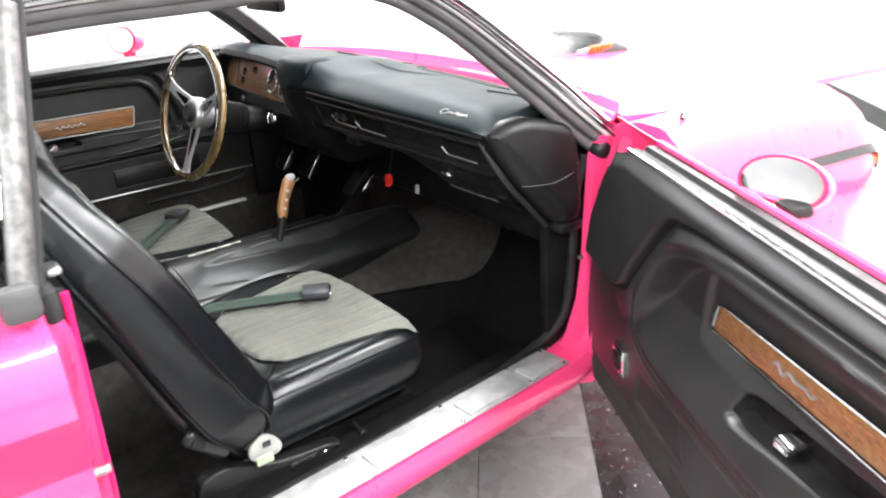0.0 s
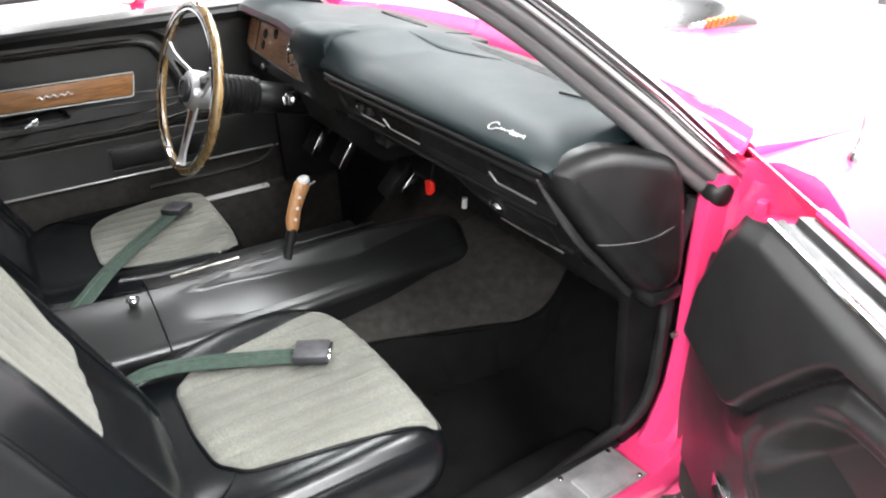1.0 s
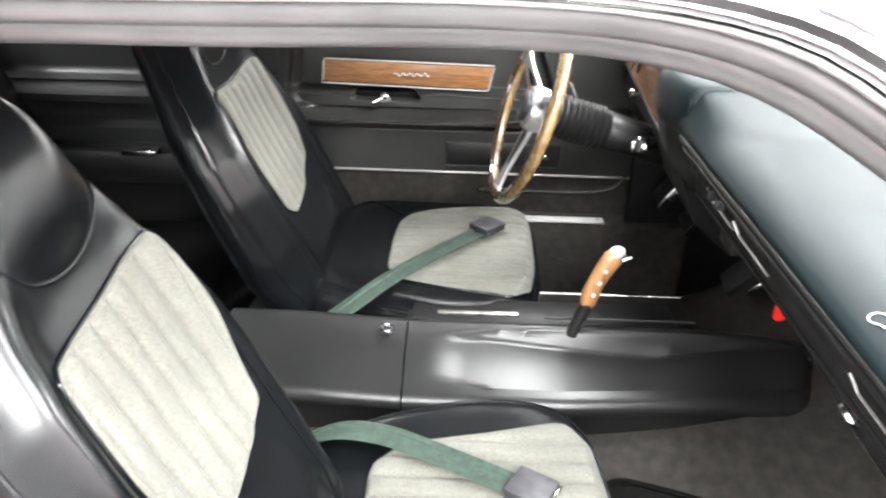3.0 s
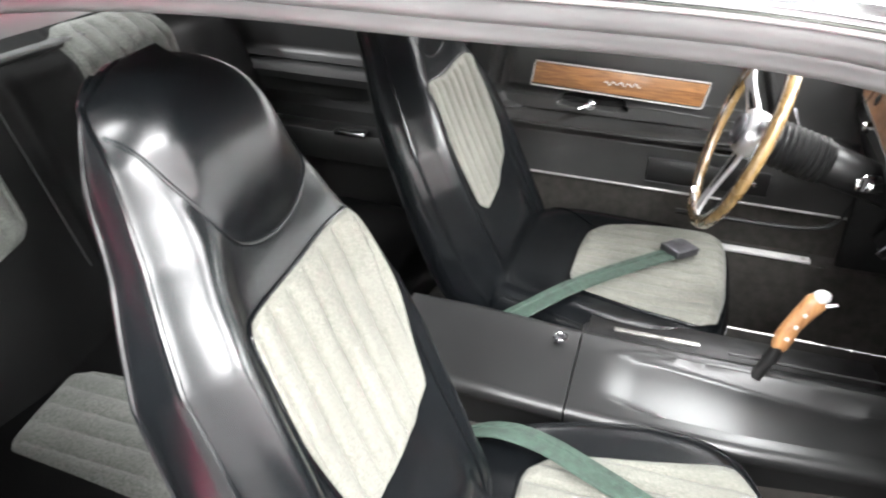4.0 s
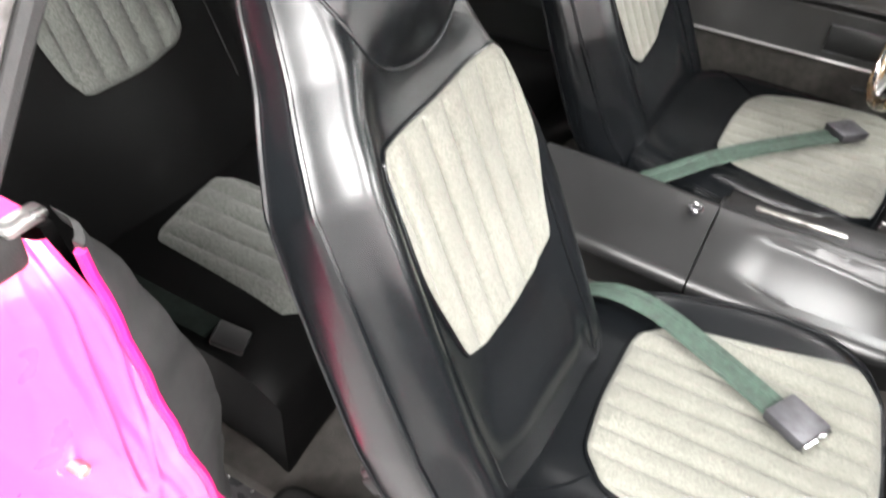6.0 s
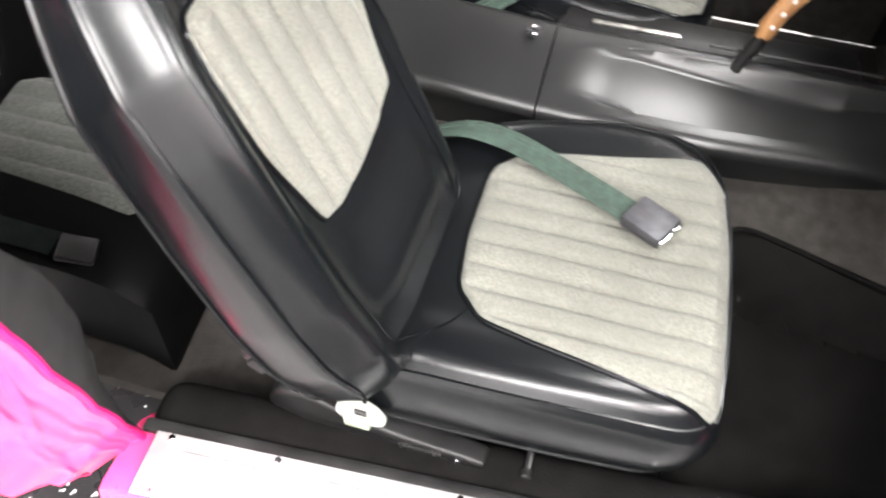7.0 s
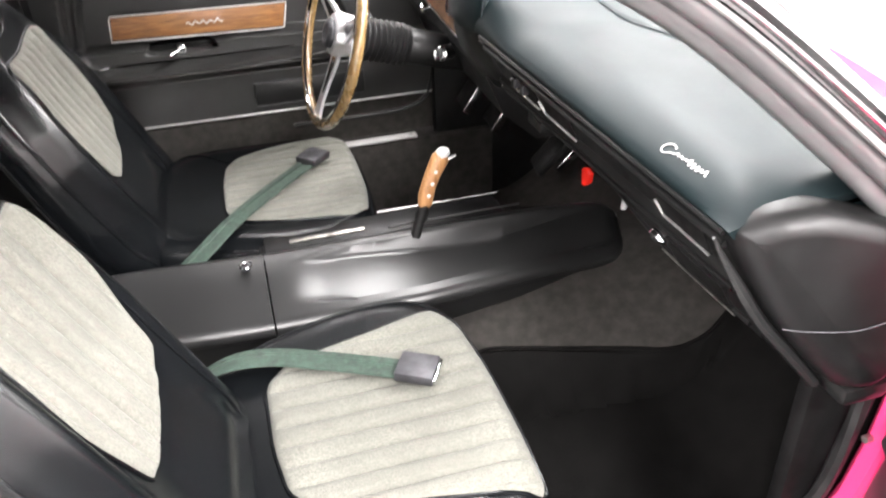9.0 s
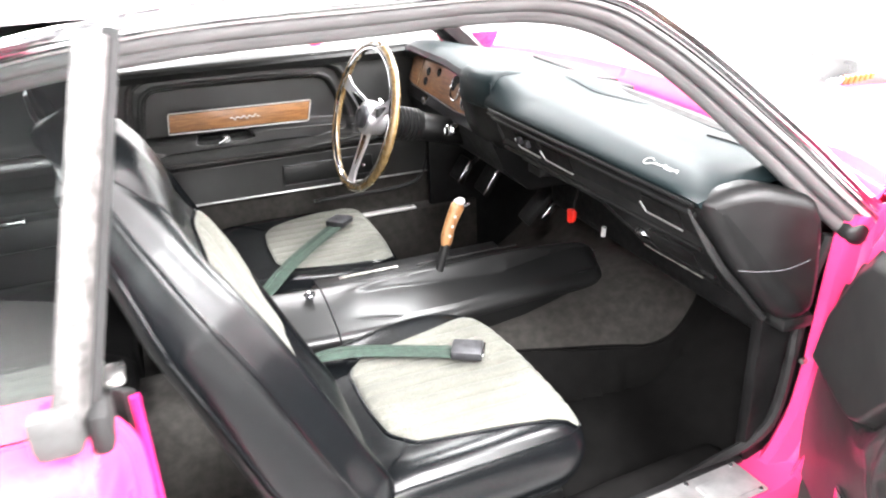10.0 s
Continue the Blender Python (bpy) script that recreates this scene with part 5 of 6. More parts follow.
# shifter
sh = thing("gear_lever", (-0.065, 0.06, 0.50), "pistol-grip gear lever with a riveted wooden handle", "gear lever")
S0, S1 = Vector((-0.075, 0.065, 0.50)), Vector((-0.092, 0.128, 0.668))
part("stick", tube([S0, S0.lerp(S1, 0.40)], [0.011, 0.010], 10), PLASTIC, sh)
part("collar", tube([S0.lerp(S1, 0.22), S0.lerp(S1, 0.36)], [0.013, 0.012], 12), PLASTIC, sh)
grip = part("grip", tube([S0.lerp(S1, f) + Vector((0, b, 0)) for f, b in ((0.34, 0), (0.40, 0), (0.5, -0.003), (0.62, -0.004), (0.74, -0.002), (0.85, 0.001), (0.93, 0.004), (0.97, 0.005))], [0.010, 0.0145, 0.0165, 0.0155, 0.0165, 0.0175, 0.0185, 0.013], 14, flat=0.72, up=(1, 0, 0)), WOOD_GRIP, sh, "light brown wooden grip")
for k in range(3):
    part("rivet", disc(S0.lerp(S1, 0.52 + 0.14 * k) + Vector((0.0145, -0.002, 0)), (1, -0.3, 0), 0.0036, 0.006, 10, 0.001), TRIM_LIGHT, grip)
part("cap", disc(S1 + Vector((0, 0.003, 0.005)), (0, -0.2, 1), 0.014, 0.012, 16, 0.004), TRIM_LIGHT, sh)
part("trigger", tube([S0.lerp(S1, 0.88) + Vector((0, 0.012, 0)), S0.lerp(S1, 0.92) + Vector((0, 0.036, 0.002))], [0.005, 0.003], 8), CHROME, sh)

# ---- dashboard ----
dash = thing("dashboard", (CX, 0.35, 0.6), "black padded dashboard with wood instrument panel", "dashboard")
# the pad's front edge runs slightly away from the seats towards the door
def edge_y(x):
    return 0.197 + 0.055 * (x + 0.04) / 0.67


def edge_z(x):
    return 0.900 - 0.022 * (x + 0.04) / 0.67


PAD = [(0.0, 0.0), (-0.002, 0.005), (0.0005, 0.0105), (0.008, 0.0175), (0.018, 0.0250), (0.030, 0.0318), (0.042, 0.0365), (0.056, 0.0395), (0.075, 0.041), (0.11, 0.041), (0.16, 0.038), (0.25, 0.030)]
RIM_Z = 0.912


def pad_ring(x):
    ey, ez = edge_y(x), edge_z(x)
    e = max(0, (x - 0.555) / 0.075)
    rear = 0.590 - 0.09 * ((x - CX) / 0.66) ** 2
    near = step(x - 0.005, 0.14)
    rise = 1 + 0.70 * near
    pts = [(x, ey + dy * (1 - 0.45 * near * (dy < 0.09)) + 0.010 * e * e * (dz > 0.01), ez + dz * rise * (1 - 0.45 * e * e)) for dy, dz in PAD]
    pts += [(x, rear - 0.04, RIM_Z - 0.012 * e), (x, rear, RIM_Z - 0.016), (x, rear, 0.86), (x, ey + 0.10, ez - 0.03), (x, ey + 0.018, ez - 0.014), (x, ey + 0.004, ez - 0.006)]
    return pts


def on_pad(x, y, h=0.0):
    ring = pad_ring(x)
    for p, q in zip(ring[1:14], ring[2:14]):
        if p[1] <= y <= q[1]:
            return Vector((x, y, p[2] + (q[2] - p[2]) * (y - p[1]) / (q[1] - p[1]) + h))
    return Vector((x, y, RIM_Z + h))


part("dash_pad", loft([pad_ring(-0.10 + 0.0182 * k) for k in range(41)]), DASH_PAD, dash, "dark green-black padded dash top", sharp=50)
part("welt", tube([(x, edge_y(x) + 0.001, edge_z(x) - 0.004) for x in (-0.05, 0.2, 0.4, 0.618)], 0.0042, 8), VINYL, dash)
# end cap towards the door: a moulded face that turns outwards
EC = rounded([(0.250, 0.876), (0.290, 0.902), (0.345, 0.908), (0.455, 0.876), (0.485, 0.67), (0.455, 0.645), (0.405, 0.652), (0.315, 0.762)], 0.18, 3)


def cap_place(a, b, h):
    bulge = 0.016 * max(0, 1 - ((a - 0.36) / 0.15) ** 2) * max(0, 1 - ((b - 0.81) / 0.15) ** 2)
    return Vector((0.573 + h + 0.30 * max(0, min(a, 0.43) - 0.25) + (bulge if h > 0.02 else 0), a, b))


part("end_cap", prism(EC, cap_place, 0.062, 0.024, 6), PLASTIC, dash, "black moulded dash end cap")
part("cap_seam", tube([cap_place(y, z, 0.0640) for y, z in soft([(0.312, 0.766), (0.34, 0.762), (0.39, 0.762), (0.43, 0.776)], 20)], 0.0009, 6), BUCKLE, dash)
part("cap_rim", tube([cap_place(y, z, 0.036) for y, z in soft([(0.243, 0.868), (0.262, 0.832), (0.303, 0.762), (0.345, 0.710), (0.395, 0.650)], 24)], [0.002 + 0.006 * min(1, k / 7) for k in range(24)], 8), VINYL, dash)
part("cap_foot", box((0.655, 0.450, 0.640), (0.06, 0.07, 0.028), 0.010), VINYL, dash)
part("cap_screw", disc((0.697, 0.445, 0.793), (1, -0.3, 0), 0.007, 0.006, 12, 0.001), STEEL, dash)
# lower dash, in steps under the pad's edge
LOW = [(0.30, -0.006), (0.022, -0.008), (0.014, -0.015), (0.010, -0.022), (0.016, -0.030), (0.024, -0.038), (0.043, -0.078), (0.041, -0.090), (0.045, -0.102), (0.056, -0.116), (0.067, -0.140), (0.080, -0.160), (0.092, -0.180), (0.114, -0.196), (0.30, -0.199)]


def fascia(x):
    """The section at x: it is shallow over the console and deepens towards the door."""
    g = 0.25 + 0.75 * step(0.345 - x, 0.14)
    return [(a if b > -0.10 or a > 0.2 else 0.045 + (a - 0.045) * (0.35 + 0.65 * g), b if b > -0.10 else -0.10 + (b + 0.10) * g) for a, b in LOW]


def low(x, k, h=0.0):
    """k runs down the fascia, from its top edge: a height below the pad's edge."""
    sec = fascia(x)
    for p, q in zip(sec[1:], sec[2:]):
        if q[1] <= -k <= p[1]:
            f = (p[1] + k) / max(1e-6, p[1] - q[1])
            return Vector((x, edge_y(x) + p[0] + (q[0] - p[0]) * f - h, edge_z(x) - k))
    return Vector((x, edge_y(x) + sec[-2][0] - h, edge_z(x) + sec[-2][1]))


part("lower_dash", loft([[(x, edge_y(x) + a, edge_z(x) + b) for a, b in fascia(x)] for x in [-0.08 + 0.0172 * k for k in range(41)]]), PLASTIC, dash, "black glossy lower dash", sharp=30)
part("ridge", tube([low(x, 0.024, 0.001) for x in (-0.05, 0.2, 0.4, 0.612)], 0.0055, 10), VINYL, dash)
part("ridge", tube([low(x, 0.100, 0.001) for x in (-0.05, 0.2, 0.4, 0.60)], 0.004, 8), PLASTIC, dash)
part("ridge", tube([low(x, -fascia(x)[-4][1], 0.001) for x in [0.0 + 0.06 * k for k in range(11)]], 0.005, 8), PLASTIC, dash)


def vent(x0, x1, knobs):
    v = part("vent", loft([[low(x, k, h) for k, h in ((0.042, 0.0), (0.042, 0.002), (0.078, 0.003), (0.078, 0.0))] for x in (x0, (x0 + x1) / 2, x1)]), PEDAL, dash, "dash air vent with bright edge")
    part("bright_edge", tube([low(x0 - 0.008, 0.060, 0.004), low(x0 - 0.003, 0.071, 0.004), low(x0, 0.077, 0.004), low(x0 + 0.004, 0.079, 0.004), low(x0 + 0.03, 0.079, 0.004), low(x1, 0.080, 0.004)], 0.0019, 6), ALU, v)
    for k in range(knobs):
        part("lever", box(low(x0 + 0.022 + 0.032 * k, 0.056, 0.006), (0.014, 0.014, 0.018), 0.003), BUCKLE, v)
    return v


vent(0.020, 0.106, 2)
vent(0.126, 0.230, 0)
vent(0.458, 0.556, 0)
part("radio_shelf", box((0.052, 0.280, 0.768), (0.060, 0.04, 0.020), 0.004), PLASTIC, dash)
part("glove_latch", loft([[low(0.420 + r * 1.3 * math.cos(k * math.tau / 20), 0.142 - r * math.sin(k * math.tau / 20), -h) for k in range(20)] for r, h in ((0.012, 0.004), (0.0125, -0.004), (0.009, -0.010), (0.004, -0.011))]), CHROME, dash, "chrome glovebox latch")
part("latch_slot", box(low(0.420, 0.142, 0.011), (0.012, 0.003, 0.006), 0.001), GAUGE, dash)
part("glove_lid", loft([[low(x, k, h) for k, h in ((0.120, 0.0), (0.122, 0.005), (0.170, 0.006), (0.174, 0.0))] for x in (0.45, 0.50, 0.57)]), PLASTIC, dash)
part("wire_trim", tube([low(x, -fascia(x)[-3][1], 0.002) for x in (0.40, 0.44, 0.48, 0.52, 0.56)], 0.002, 6), STEEL, dash)
part("chrome_tip", tube([(0.101, 0.426, 0.614), (0.100, 0.424, 0.590)], 0.006, 8), TRIM_LIGHT, dash)
# Added black block, no known part: it supplies the darkness below the fascia.
part("under_dash_block", box((0.19, 0.535, 0.715), (0.82, 0.17, 0.31), 0.03, seg=3), PEDAL, dash, "black block added for the dark space under the dash")
# speaker panel and demisting slots on the pad
part("speaker_grille", sheet(lambda a, b: on_pad(-0.03 + 0.115 * a + 0.105 * b, 0.385 + 0.035 * a + 0.050 * b, 0.0014), 16, 8, (0, 0, 0.0008)), PLASTIC_PAD, dash, "perforated speaker panel")
for x0, x1, y0, y1 in ((-0.46, -0.20, 0.530, 0.520), (0.020, 0.440, 0.510, 0.485)):
    rings = []
    for k in range(13):
        x, y = x0 + (x1 - x0) * k / 12, y0 + (y1 - y0) * k / 12
        w = (0.006 if x0 < -0.2 else 0.012) * min(1, 0.25 + 4 * min(k, 12 - k) / 12)
        z = 0.922 if x0 < -0.2 else on_pad(x, y).z
        rings.append([(x, y + dy, z + dz) for dy, dz in ((-w, -0.004), (w, -0.004), (w, 0.002), (-w, 0.002))])
    part("demist_slot", loft(rings), PEDAL, dash)
part("corner_vent", tube([on_pad(x, y, 0.001) for x, y in ((0.43, 0.425), (0.47, 0.437), (0.52, 0.445), (0.565, 0.440))], 0.003, 6), PLASTIC, dash)
# silver script on the pad
SCR = []
for k in range(220):
    t = k / 219
    x = 0.480 + 0.072 * t
    zz = 0.0036 * math.sin(t * 62) * (0.75 + 0.35 * math.cos(t * 9)) + 0.004 * max(0, math.sin(t * 15.5)) ** 6
    if t < 0.16:
        th = t / 0.16 * 5.2
        x, zz = 0.479 + 0.0085 * math.cos(th + 0.6), 0.0085 * math.sin(th + 0.6)
    SCR.append(on_pad(x + 0.25 * zz, edge_y(x) + 0.0205 + zz * 0.8, 0.0012))
part("emblem", tube(SCR, 0.0009, 6), TRIM_LIGHT, dash, "silver script emblem, a plain wavy shape")

# instrument pod
POD = [(0.60, 0.906), (0.50, 0.925), (0.40, 0.945), (0.30, 0.969), (0.25, 0.978), (0.225, 0.977), (0.205, 0.966), (0.200, 0.952), (0.208, 0.942), (0.225, 0.938)]


def lean(x):
    """The hood's passenger end comes towards the seats."""
    return -0.12 * max(0, min(x, -0.12) + 0.33)


pod = part("instrument_pod", loft([[(x, y + dy + lean(x) * (y < 0.45), z - dz) for y, z in POD] + [(x, 0.60, 0.85)] for x, dy, dz in ((-0.70, 0.02, 0.03), (-0.66, 0.006, 0.010), (-0.60, 0, 0), (-0.45, 0, 0), (-0.33, 0, 0), (-0.25, 0, 0), (-0.19, 0, 0), (-0.13, 0, 0))]), DASH_PAD, dash, "padded instrument hood")
# cheek that closes the hood towards the passenger
CHEEK = [(0.60, 0.88), (0.60, 0.903), (0.50, 0.924), (0.40, 0.946), (0.30, 0.970), (0.25, 0.979), (0.222, 0.978), (0.206, 0.970), (0.199, 0.956), (0.197, 0.93), (0.198, 0.908), (0.204, 0.896), (0.216, 0.890), (0.30, 0.886), (0.40, 0.885)]
rings = []
for x, inset, near in ((-0.190, 0.008, -0.008), (-0.186, 0.002, -0.017), (-0.178, 0.0, -0.020), (-0.13, 0.0, -0.022), (-0.09, 0.0, -0.014), (-0.068, 0.0, -0.004), (-0.060, 0.002, -0.001), (-0.055, 0.007, 0.001), (-0.052, 0.016, 0.004), (-0.051, 0.035, 0.008)):
    rings.append([(x, y + near * (y < 0.45) + (0.40 - y) * inset * 2.2, z + (0.87 - z) * inset * 5 * (z > 0.85)) for y, z in CHEEK])
part("pod_cheek", loft(rings), DASH_PAD, dash, "padded cheek beside the instruments", sharp=60)
part("lower_cheek", loft([[(x, y + near, z) for y, z in ((0.45, 0.895), (0.214, 0.893), (0.217, 0.87), (0.224, 0.84), (0.238, 0.81), (0.256, 0.785), (0.30, 0.77), (0.45, 0.77))] for x, near in ((-0.215, -0.010), (-0.20, -0.022), (-0.12, -0.022), (-0.075, -0.008), (-0.056, 0.0), (-0.052, 0.008))]), PLASTIC, dash, sharp=40)
part("cheek_welt", tube([(-0.0535, 0.203, 0.955), (-0.0525, 0.2005, 0.93), (-0.0525, 0.2015, 0.905)], 0.0022, 6), DASH_PAD, dash)


def clus(u, v, h=0.0):
    """Cluster face: u across from -0.70 to -0.20, v up; it leans back."""
    return Vector((u, 0.236 + 0.030 * (v - 0.85) / 0.09 - h + lean(u), v))


cl = part("instrument_panel", prism(rounded([(-0.69, 0.845), (-0.69, 0.93), (-0.40, 0.938), (-0.21, 0.938), (-0.188, 0.915), (-0.182, 0.848), (-0.30, 0.836)], 0.08, 2), lambda a, b, h: clus(a, b, h), 0.012, 0.002), WOOD_CLUSTER, dash, "brown wood-grain instrument panel")
part("bright_edge", tube([clus(u, v, 0.013) for u, v in ((-0.69, 0.846), (-0.45, 0.838), (-0.30, 0.835), (-0.183, 0.846), (-0.186, 0.915))], 0.0025, 6), CHROME, cl)
for u, v, r in ((-0.330, 0.890, 0.033), (-0.238, 0.884, 0.029)):
    g = part("gauge", disc(clus(u, v, 0.017), (0, -1, 0.2), r, 0.016, 28, 0.002), GAUGE, cl, "round black gauge")
    part("gauge_ring", tube([clus(u + r * math.cos(k * math.tau / 28), v + r * math.sin(k * math.tau / 28), 0.018) for k in range(28)], 0.0028, 6, closed=True), CHROME, g)
for u, v in ((-0.545, 0.895), (-0.550, 0.868), (-0.47, 0.905)):
    part("small_gauge", disc(clus(u, v, 0.0165), (0, -1, 0.2), 0.013, 0.01, 18, 0.002), GAUGE, cl)
part("cluster_divider", tube([clus(-0.605, 0.845, 0.014), clus(-0.595, 0.932, 0.014)], 0.0025, 6), CHROME, cl)
part("under_panel", loft([[(x, y, z) for y, z in ((0.235, 0.836), (0.225, 0.80), (0.26, 0.72), (0.33, 0.66), (0.45, 0.66), (0.45, 0.84))] for x in [-0.70 + 0.060 * k for k in range(11)]]), PLASTIC, dash, sharp=30)
part("light_knob", disc((-0.55, 0.215, 0.812), (0, -1, 0), 0.012, 0.03, 16, 0.003), CHROME, dash)

# ---- steering wheel and column ----
sw_ = thing("steering_wheel", (-0.352, 0.0, 0.834), "three-spoke steering wheel with a glossy wooden rim", "steering wheel")
H = Vector((-0.352, 0.0, 0.834))
AX = Vector((0.083, -0.952, 0.292)).normalized()
UX = Vector((0.952, 0.083, 0)).normalized()
UY = AX.cross(UX)


def wp(r, deg, h=0.0):
    return H + UX * r * math.cos(radians(deg)) + UY * r * math.sin(radians(deg)) + AX * h


rim = part("rim", tube([wp(0.1845, k * 5, 0.022) for k in range(72)], 0.0112, 12, closed=True, up=AX), WOOD_RIM, sw_, "glossy walnut rim")
part("rim_band", tube([wp(0.1845 - 0.0105, k * 5, 0.030) for k in range(72)], 0.0028, 6, closed=True, up=AX), CHROME, rim)
for k in range(18):
    part("rivet", disc(wp(0.1845, k * 20 + 10, 0.0330), AX, 0.0018, 0.002, 8), CHROME, rim)
for deg in (22, 158, 270):
    rings = []
    for r, w, h in ((0.030, 0.026, 0.004), (0.06, 0.021, 0.006), (0.10, 0.016, 0.012), (0.14, 0.0145, 0.018), (0.165, 0.018, 0.020), (0.178, 0.022, 0.021)):
        d = UX * math.cos(radians(deg)) + UY * math.sin(radians(deg))
        s = AX.cross(d)
        c = H + d * r + AX * h
        rings.append([c + s * w + AX * 0.003, c + s * w - AX * 0.003, c - s * w - AX * 0.003, c - s * w + AX * 0.003])
    sp = part("spoke", loft(rings), POLISHED, sw_, "polished aluminium spoke")
    rings = []
    for r, w, h in ((0.044, 0.012, 0.0078), (0.07, 0.011, 0.0112), (0.105, 0.006, 0.0166), (0.125, 0.002, 0.0194)):
        d = UX * math.cos(radians(deg)) + UY * math.sin(radians(deg))
        s = AX.cross(d)
        c = H + d * r + AX * h
        rings.append([c + s * w, c + s * w - AX * 0.003, c - s * w - AX * 0.003, c - s * w])
    part("spoke_slot", loft(rings), GAUGE, sp)
hub = part("hub", loft([[wp(r, k * 12, h) for k in range(30)] for r, h in ((0.040, -0.03), (0.044, 0.0), (0.044, 0.014), (0.040, 0.022), (0.034, 0.024), (0.01, 0.024))]), POLISHED, sw_, "polished hub")
part("horn_button", loft([[wp(r, k * 12, h) for k in range(30)] for r, h in ((0.030, 0.020), (0.030, 0.030), (0.026, 0.034), (0.018, 0.035), (0.016, 0.033), (0.005, 0.033))]), BUCKLE, hub, "black horn button")
col = thing("steering_column", (-0.365, 0.12, 0.79), "black steering column with ribbed boot and chrome ignition", "steering column")
rings = []
for k in range(46):
    h = -0.03 - 0.11 * k / 45
    r = 0.041 + 0.0035 * math.cos(k * 1.25) - 0.004 * (k > 40)
    rings.append([wp(r, j * 15, h) for j in range(24)])
part("boot", loft(rings), PLASTIC, col, "black ribbed rubber boot")
part("tube", loft([[wp(r, j * 15, h) for j in range(24)] for r, h in ((0.034, -0.135), (0.038, -0.14), (0.036, -0.22), (0.034, -0.40))]), PLASTIC, col)
IG = Vector((-0.302, 0.200, 0.790))
part("ignition", join(disc(IG + Vector((0.012, -0.012, 0)), (0.5, -0.85, 0.1), 0.016, 0.03, 18, 0.004), box(IG + Vector((0.018, -0.02, 0)), (0.006, 0.012, 0.022), 0.002)), CHROME, col, "chrome ignition lock")
part("stalk", tube([(-0.40, 0.10, 0.80), (-0.50, 0.09, 0.82), (-0.545, 0.085, 0.83)], [0.004, 0.004, 0.006], 8), CHROME, col)

# ---- pedals, parking brake, loose bits ----
for nm, c, s, rot, lab in (("clutch_pedal", (-0.555, 0.335, 0.585), (0.012, 0.075, 0.055), 12, "black rubber clutch pedal with bright rim"), ("brake_pedal", (-0.455, 0.385, 0.585), (0.012, 0.045, 0.095), 10, "black rubber brake pedal with bright rim")):
    p = thing(nm, c, lab, "pedal", "pedals")
    m = pose(0, 0, 0, -35, 0, 0)
    part("pad", box(c, (0.085, 0.018, s[2] + 0.02), 0.006, m), PEDAL, p)
    part("bright_rim", box(Vector(c) + Vector((0.043, -0.005, 0)), (0.006, 0.020, s[2] + 0.02), 0.002, m), CHROME, p)
    part("arm", tube([Vector(c) + Vector((0, 0.01, 0)), Vector(c) + Vector((0, 0.12, 0.06)), Vector(c) + Vector((0, 0.22, 0.16))], 0.008, 8), PLASTIC, p)
p = thing("accelerator_pedal", (-0.24, 0.44, 0.555), "wide black accelerator pedal with a bright edge", "pedal", "pedals")
m = pose(0, 0, 0, -42, 0, -8)
part("pad", box((-0.245, 0.435, 0.560), (0.075, 0.018, 0.135), 0.006, m), PEDAL, p)
part("bright_rim", box((-0.204, 0.450, 0.545), (0.008, 0.020, 0.07), 0.002, m), CHROME, p)
part("arm", tube([(-0.245, 0.44, 0.55), (-0.245, 0.56, 0.66), (-0.245, 0.70, 0.74)], 0.008, 8), PLASTIC, p)
rt = thing("pull_tag", (0.0, 0.394, 0.614), "bright red plastic pull tag under the dash", "tag")
part("tag", prism(rounded([(-0.010, -0.020), (-0.011, 0.014), (0.002, 0.018), (0.011, 0.010), (0.009, -0.012), (0.0, -0.021)], 0.1, 1), lambda a, b, h: Vector((0.002 + a, 0.390 + 0.3 * a + h, 0.615 + b)), 0.010, 0.002), RED, rt)
part("cable", tube([(0.003, 0.398, 0.636), (0.006, 0.412, 0.69), (0.008, 0.42, 0.79)], 0.0025, 6), PLASTIC, rt)

# ---- belts ----
def seat_belt(pts, label):
    t = thing("seat_belt", pts[0], label, "seat belt", "front seat belts")
    line = soft(pts, 26)
    d = (Vector(line[-1]) - Vector(line[-3])).normalized()
    side = Vector((-d.y, d.x, 0)).normalized()
    part("webbing", belt_strip(line, side, 0.044), BELT, t, "dark green webbing")
    m = Matrix.Translation(Vector(line[-1]) + d * 0.022 + Vector((0, 0, 0.008))) @ Matrix((side, d, Vector((0, 0, 1)))).transposed().to_4x4()
    bm = box((0, 0, 0), (0.056, 0.062, 0.018), 0.004)
    bmesh.ops.transform(bm, matrix=m, verts=bm.verts)
    bk = part("buckle", bm, BUCKLE, t, "black metal buckle")
    bm = box((0, 0.032, -0.002), (0.052, 0.006, 0.012), 0.002)
    bmesh.ops.transform(bm, matrix=m, verts=bm.verts)
    part("bright_lip", bm, CHROME, bk)
    return t


seat_belt([(0.20, -0.43, 0.43), (0.212, -0.37, 0.485), (0.212, -0.31, 0.508), (0.222, -0.244, 0.510), (0.255, -0.174, 0.512), (0.300, -0.085, 0.512), (0.318, -0.052, 0.511)], "dark green lap belt with black buckle across the passenger seat")
seat_belt([(-0.135, -0.41, 0.455), (-0.165, -0.345, 0.495), (-0.235, -0.285, 0.510), (-0.335, -0.205, 0.512), (-0.44, -0.112, 0.512), (-0.455, -0.098, 0.511)], "dark green lap belt with black buckle across the driver seat")
rb_ = thing("rear_belt", (0.52, -0.72, 0.47), "dark green rear lap belt with a worn buckle", "seat belt")
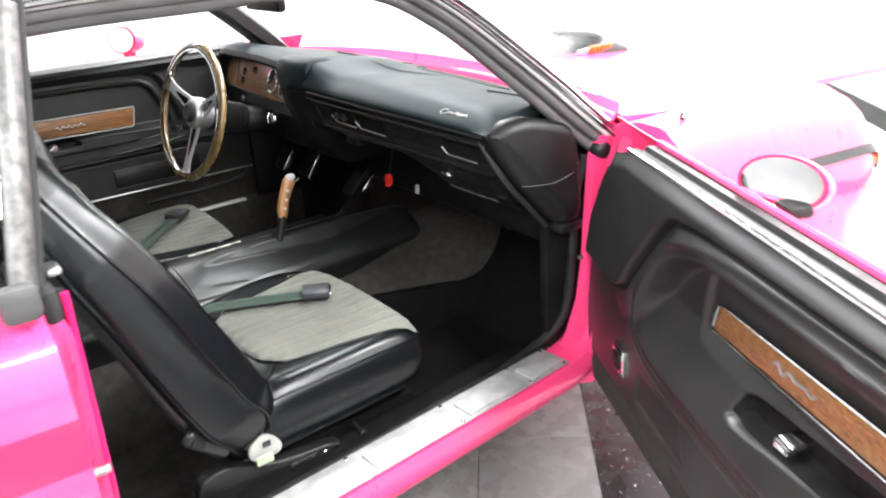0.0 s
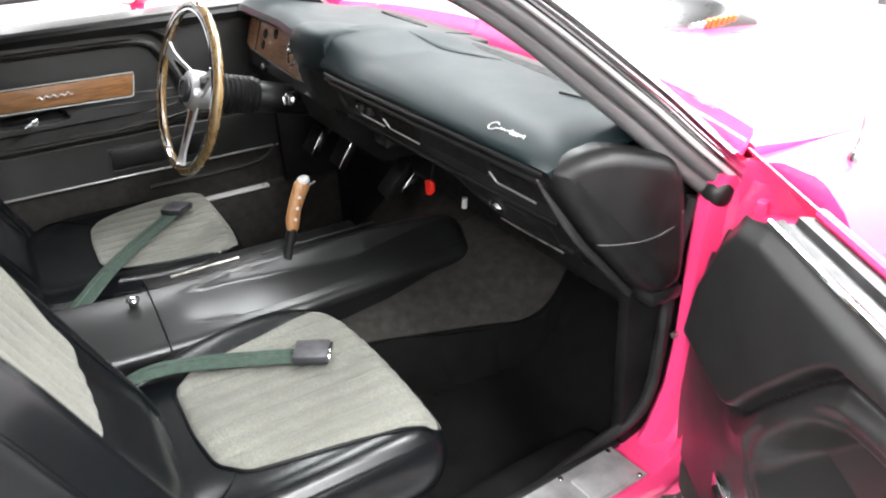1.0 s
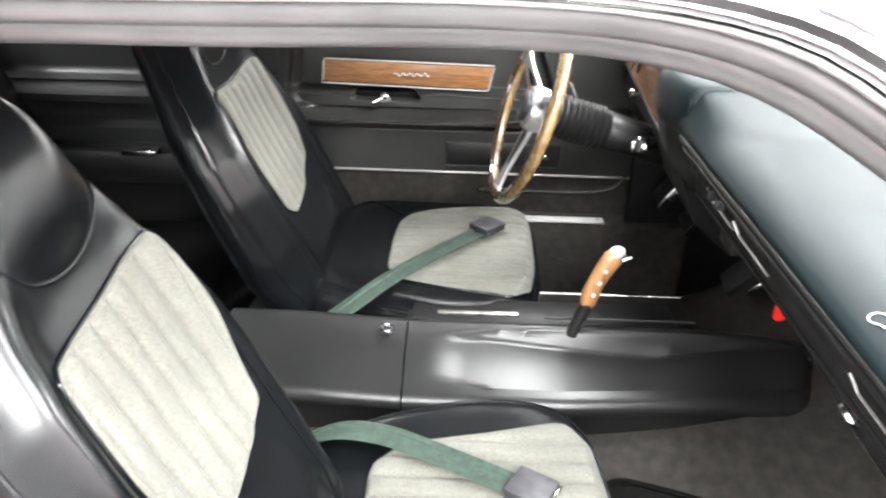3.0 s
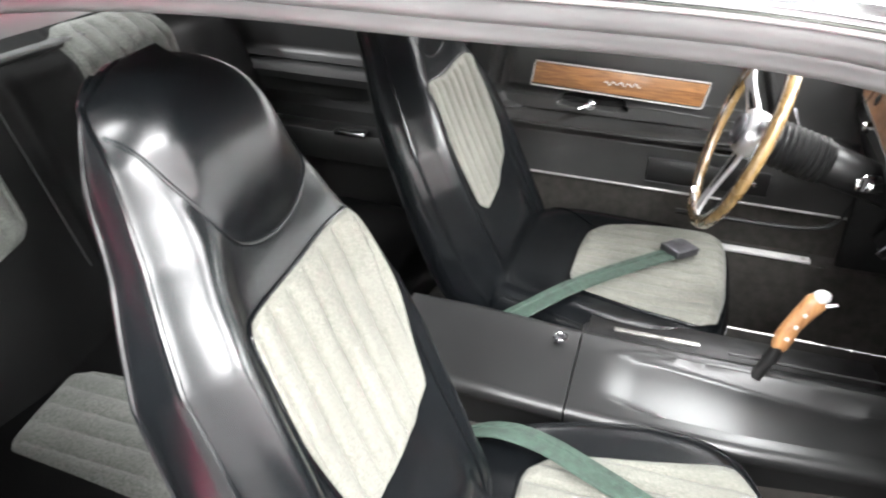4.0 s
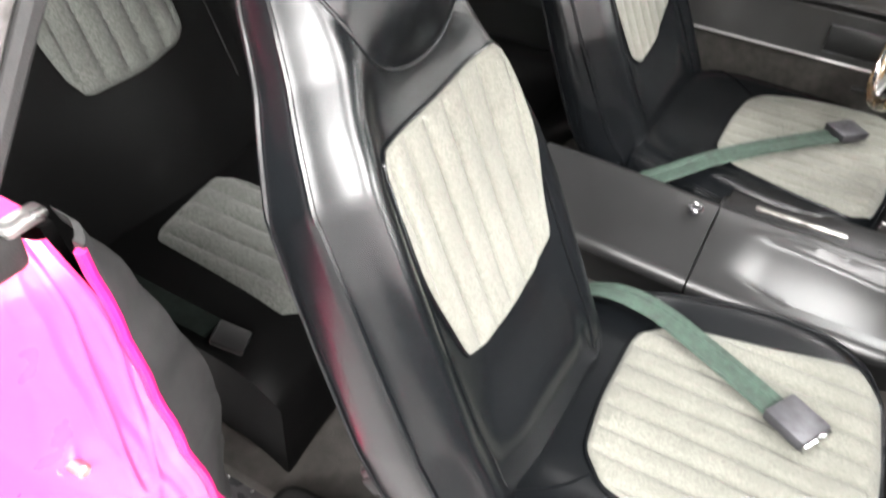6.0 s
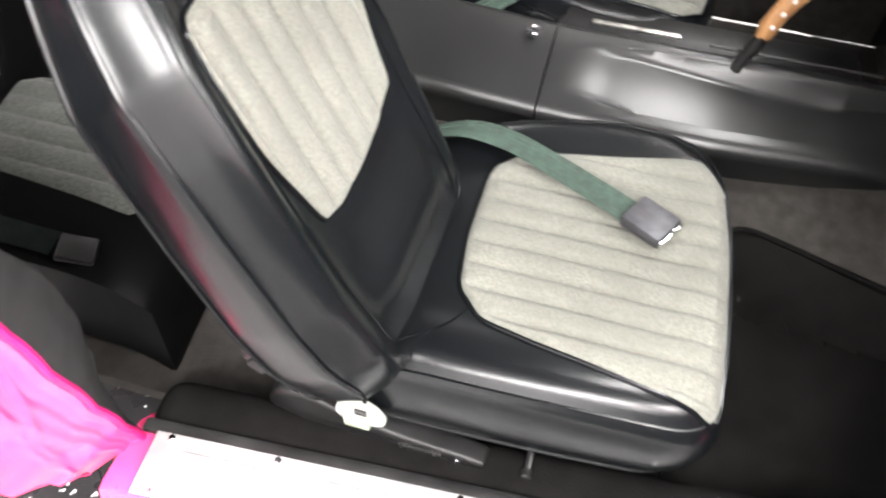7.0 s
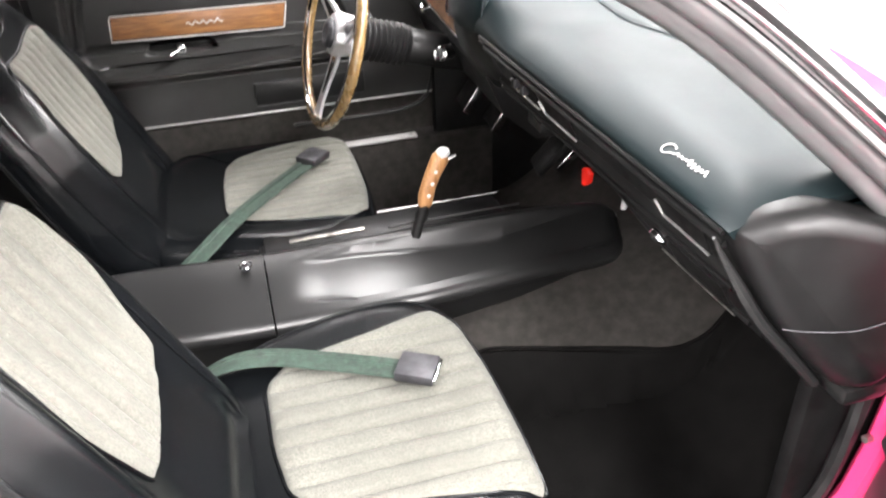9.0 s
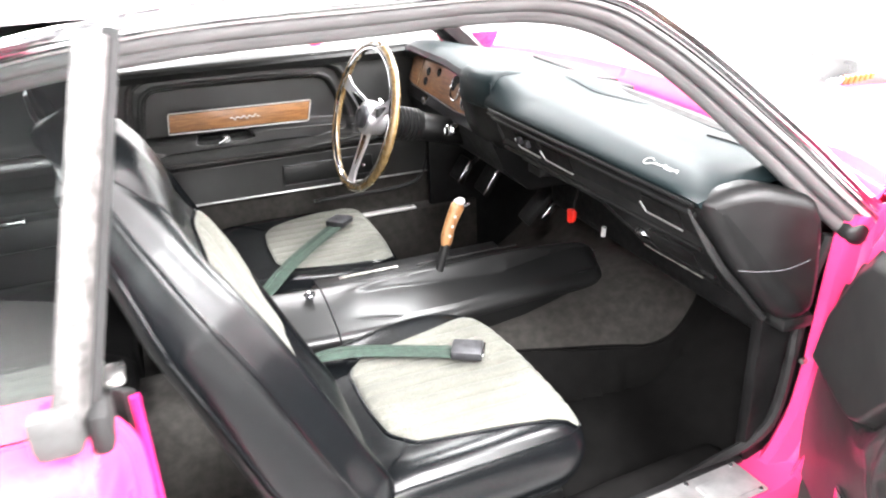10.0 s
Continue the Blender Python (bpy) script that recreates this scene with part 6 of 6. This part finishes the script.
# Webbing colour taken well below the front belts', to hold the rear's shade.
part("webbing", belt_strip(soft([(0.56, -0.98, 0.47), (0.565, -0.87, 0.474), (0.565, -0.79, 0.472)], 14), (1, 0, 0), 0.040), material("shaded_webbing", (0.003, 0.005, 0.004), 0.9, vary=0.3, scale=30, spec=0.08), rb_)
part("buckle", box((0.567, -0.755, 0.474), (0.042, 0.05, 0.012), 0.004, pose(0, 0, 0, -20, 0, 20)), PLASTIC, rb_)

# ---- floor mat ----
mt = thing("floor_mat", (0.38, 0.3, 0.235), "dark ribbed carpet mat in the passenger footwell", "floor mat")
MO = rounded([(0.615, 0.07), (0.53, 0.068), (0.19, 0.075), (0.148, 0.12), (0.165, 0.20), (0.190, 0.29), (0.215, 0.39), (0.236, 0.48), (0.236, 0.56), (0.205, 0.635), (0.15, 0.70), (0.20, 0.735), (0.50, 0.74), (0.60, 0.66)], 0.22, 3, 200)


def mat_z(x, y):
    z = 0.237 + (0.36 * max(0, (y - 0.44) / 0.40) ** 1.5)
    w, h = 0.15 + 0.05 * max(0, y) / 0.8, 0.165 + 0.07 * step(0.42 - y, 0.5) + 0.03 * max(0, y)
    c = (x - CX - 0.03) / (w * 1.35)
    if abs(c) < 1:
        z = max(z, 0.230 + h * (1 - c * c) ** 0.375)
    return z


part("mat", patch(MO, lambda a, b, h: Vector((a, b, mat_z(a, b) + h)), 18, 0.012, 0.01), MAT, mt)
part("mat_binding", tube([(a, b, mat_z(a, b) + 0.005) for a, b in MO], 0.0035, 6, closed=True), MAT, mt)

# ---- floor tiles, last ----
TS = 0.30


def tile_mesh(name, mat):
    bm = box((0, 0, 0), (TS - 0.003, TS - 0.003, 0.012), 0)
    bmesh.ops.bevel(bm, geom=[e for e in bm.edges if e.verts[0].co.z > 0 and e.verts[1].co.z > 0], offset=0.0015, segments=1, affect="EDGES")
    me = bpy.data.meshes.new(name)
    bm.to_mesh(me)
    bm.free()
    me.materials.append(mat)
    return me


TM = {k: tile_mesh("tile_" + k, m) for k, m in (("grey", TILE_GREY), ("light", TILE_LIGHT), ("black", TILE_BLACK))}


def tile_kind(i, j):
    if i in (1, -3):
        return "black"
    if i < 1:
        return "grey" if (i + j) % 2 else "grey"
    return "light" if (i + j) % 2 else "grey"


far = {k: bmesh.new() for k in TM}
for i in range(-16, 9):
    for j in range(-16, 16):
        c = room(0.146 + (j + 0.5) * TS, 0.54 + (i + 0.5) * TS, -0.006)
        if not (-5.4 < c.dot(DD) < 5.4 and -5.9 < c.dot(NN) < 3.28):
            continue
        k = tile_kind(i, j)
        near = (c.x > 0.2 and (c - Vector((1.2, 0.2, 0))).length < 1.5) or (c.dot(NN) > 1.1 and -2.2 < c.dot(DD) < 0.0)
        m = Matrix.Translation(c) @ pose(0, 0, 0, 0, 0, ROOM_TURN)
        if near:
            ob = new("tile", TM[k])
            ob.parent = floor
            ob.matrix_basis = m
        else:
            t = bmesh.new()
            t.from_mesh(TM[k])
            bmesh.ops.transform(t, matrix=m, verts=t.verts)
            me = bpy.data.meshes.new("tmp")
            t.to_mesh(me)
            t.free()
            far[k].from_mesh(me)
            bpy.data.meshes.remove(me)
for k, m in (("grey", TILE_GREY), ("light", TILE_LIGHT), ("black", TILE_BLACK)):
    ob = part("tiles", far[k], m, floor, smooth=False)
    tagged(ob, kind="stuff")
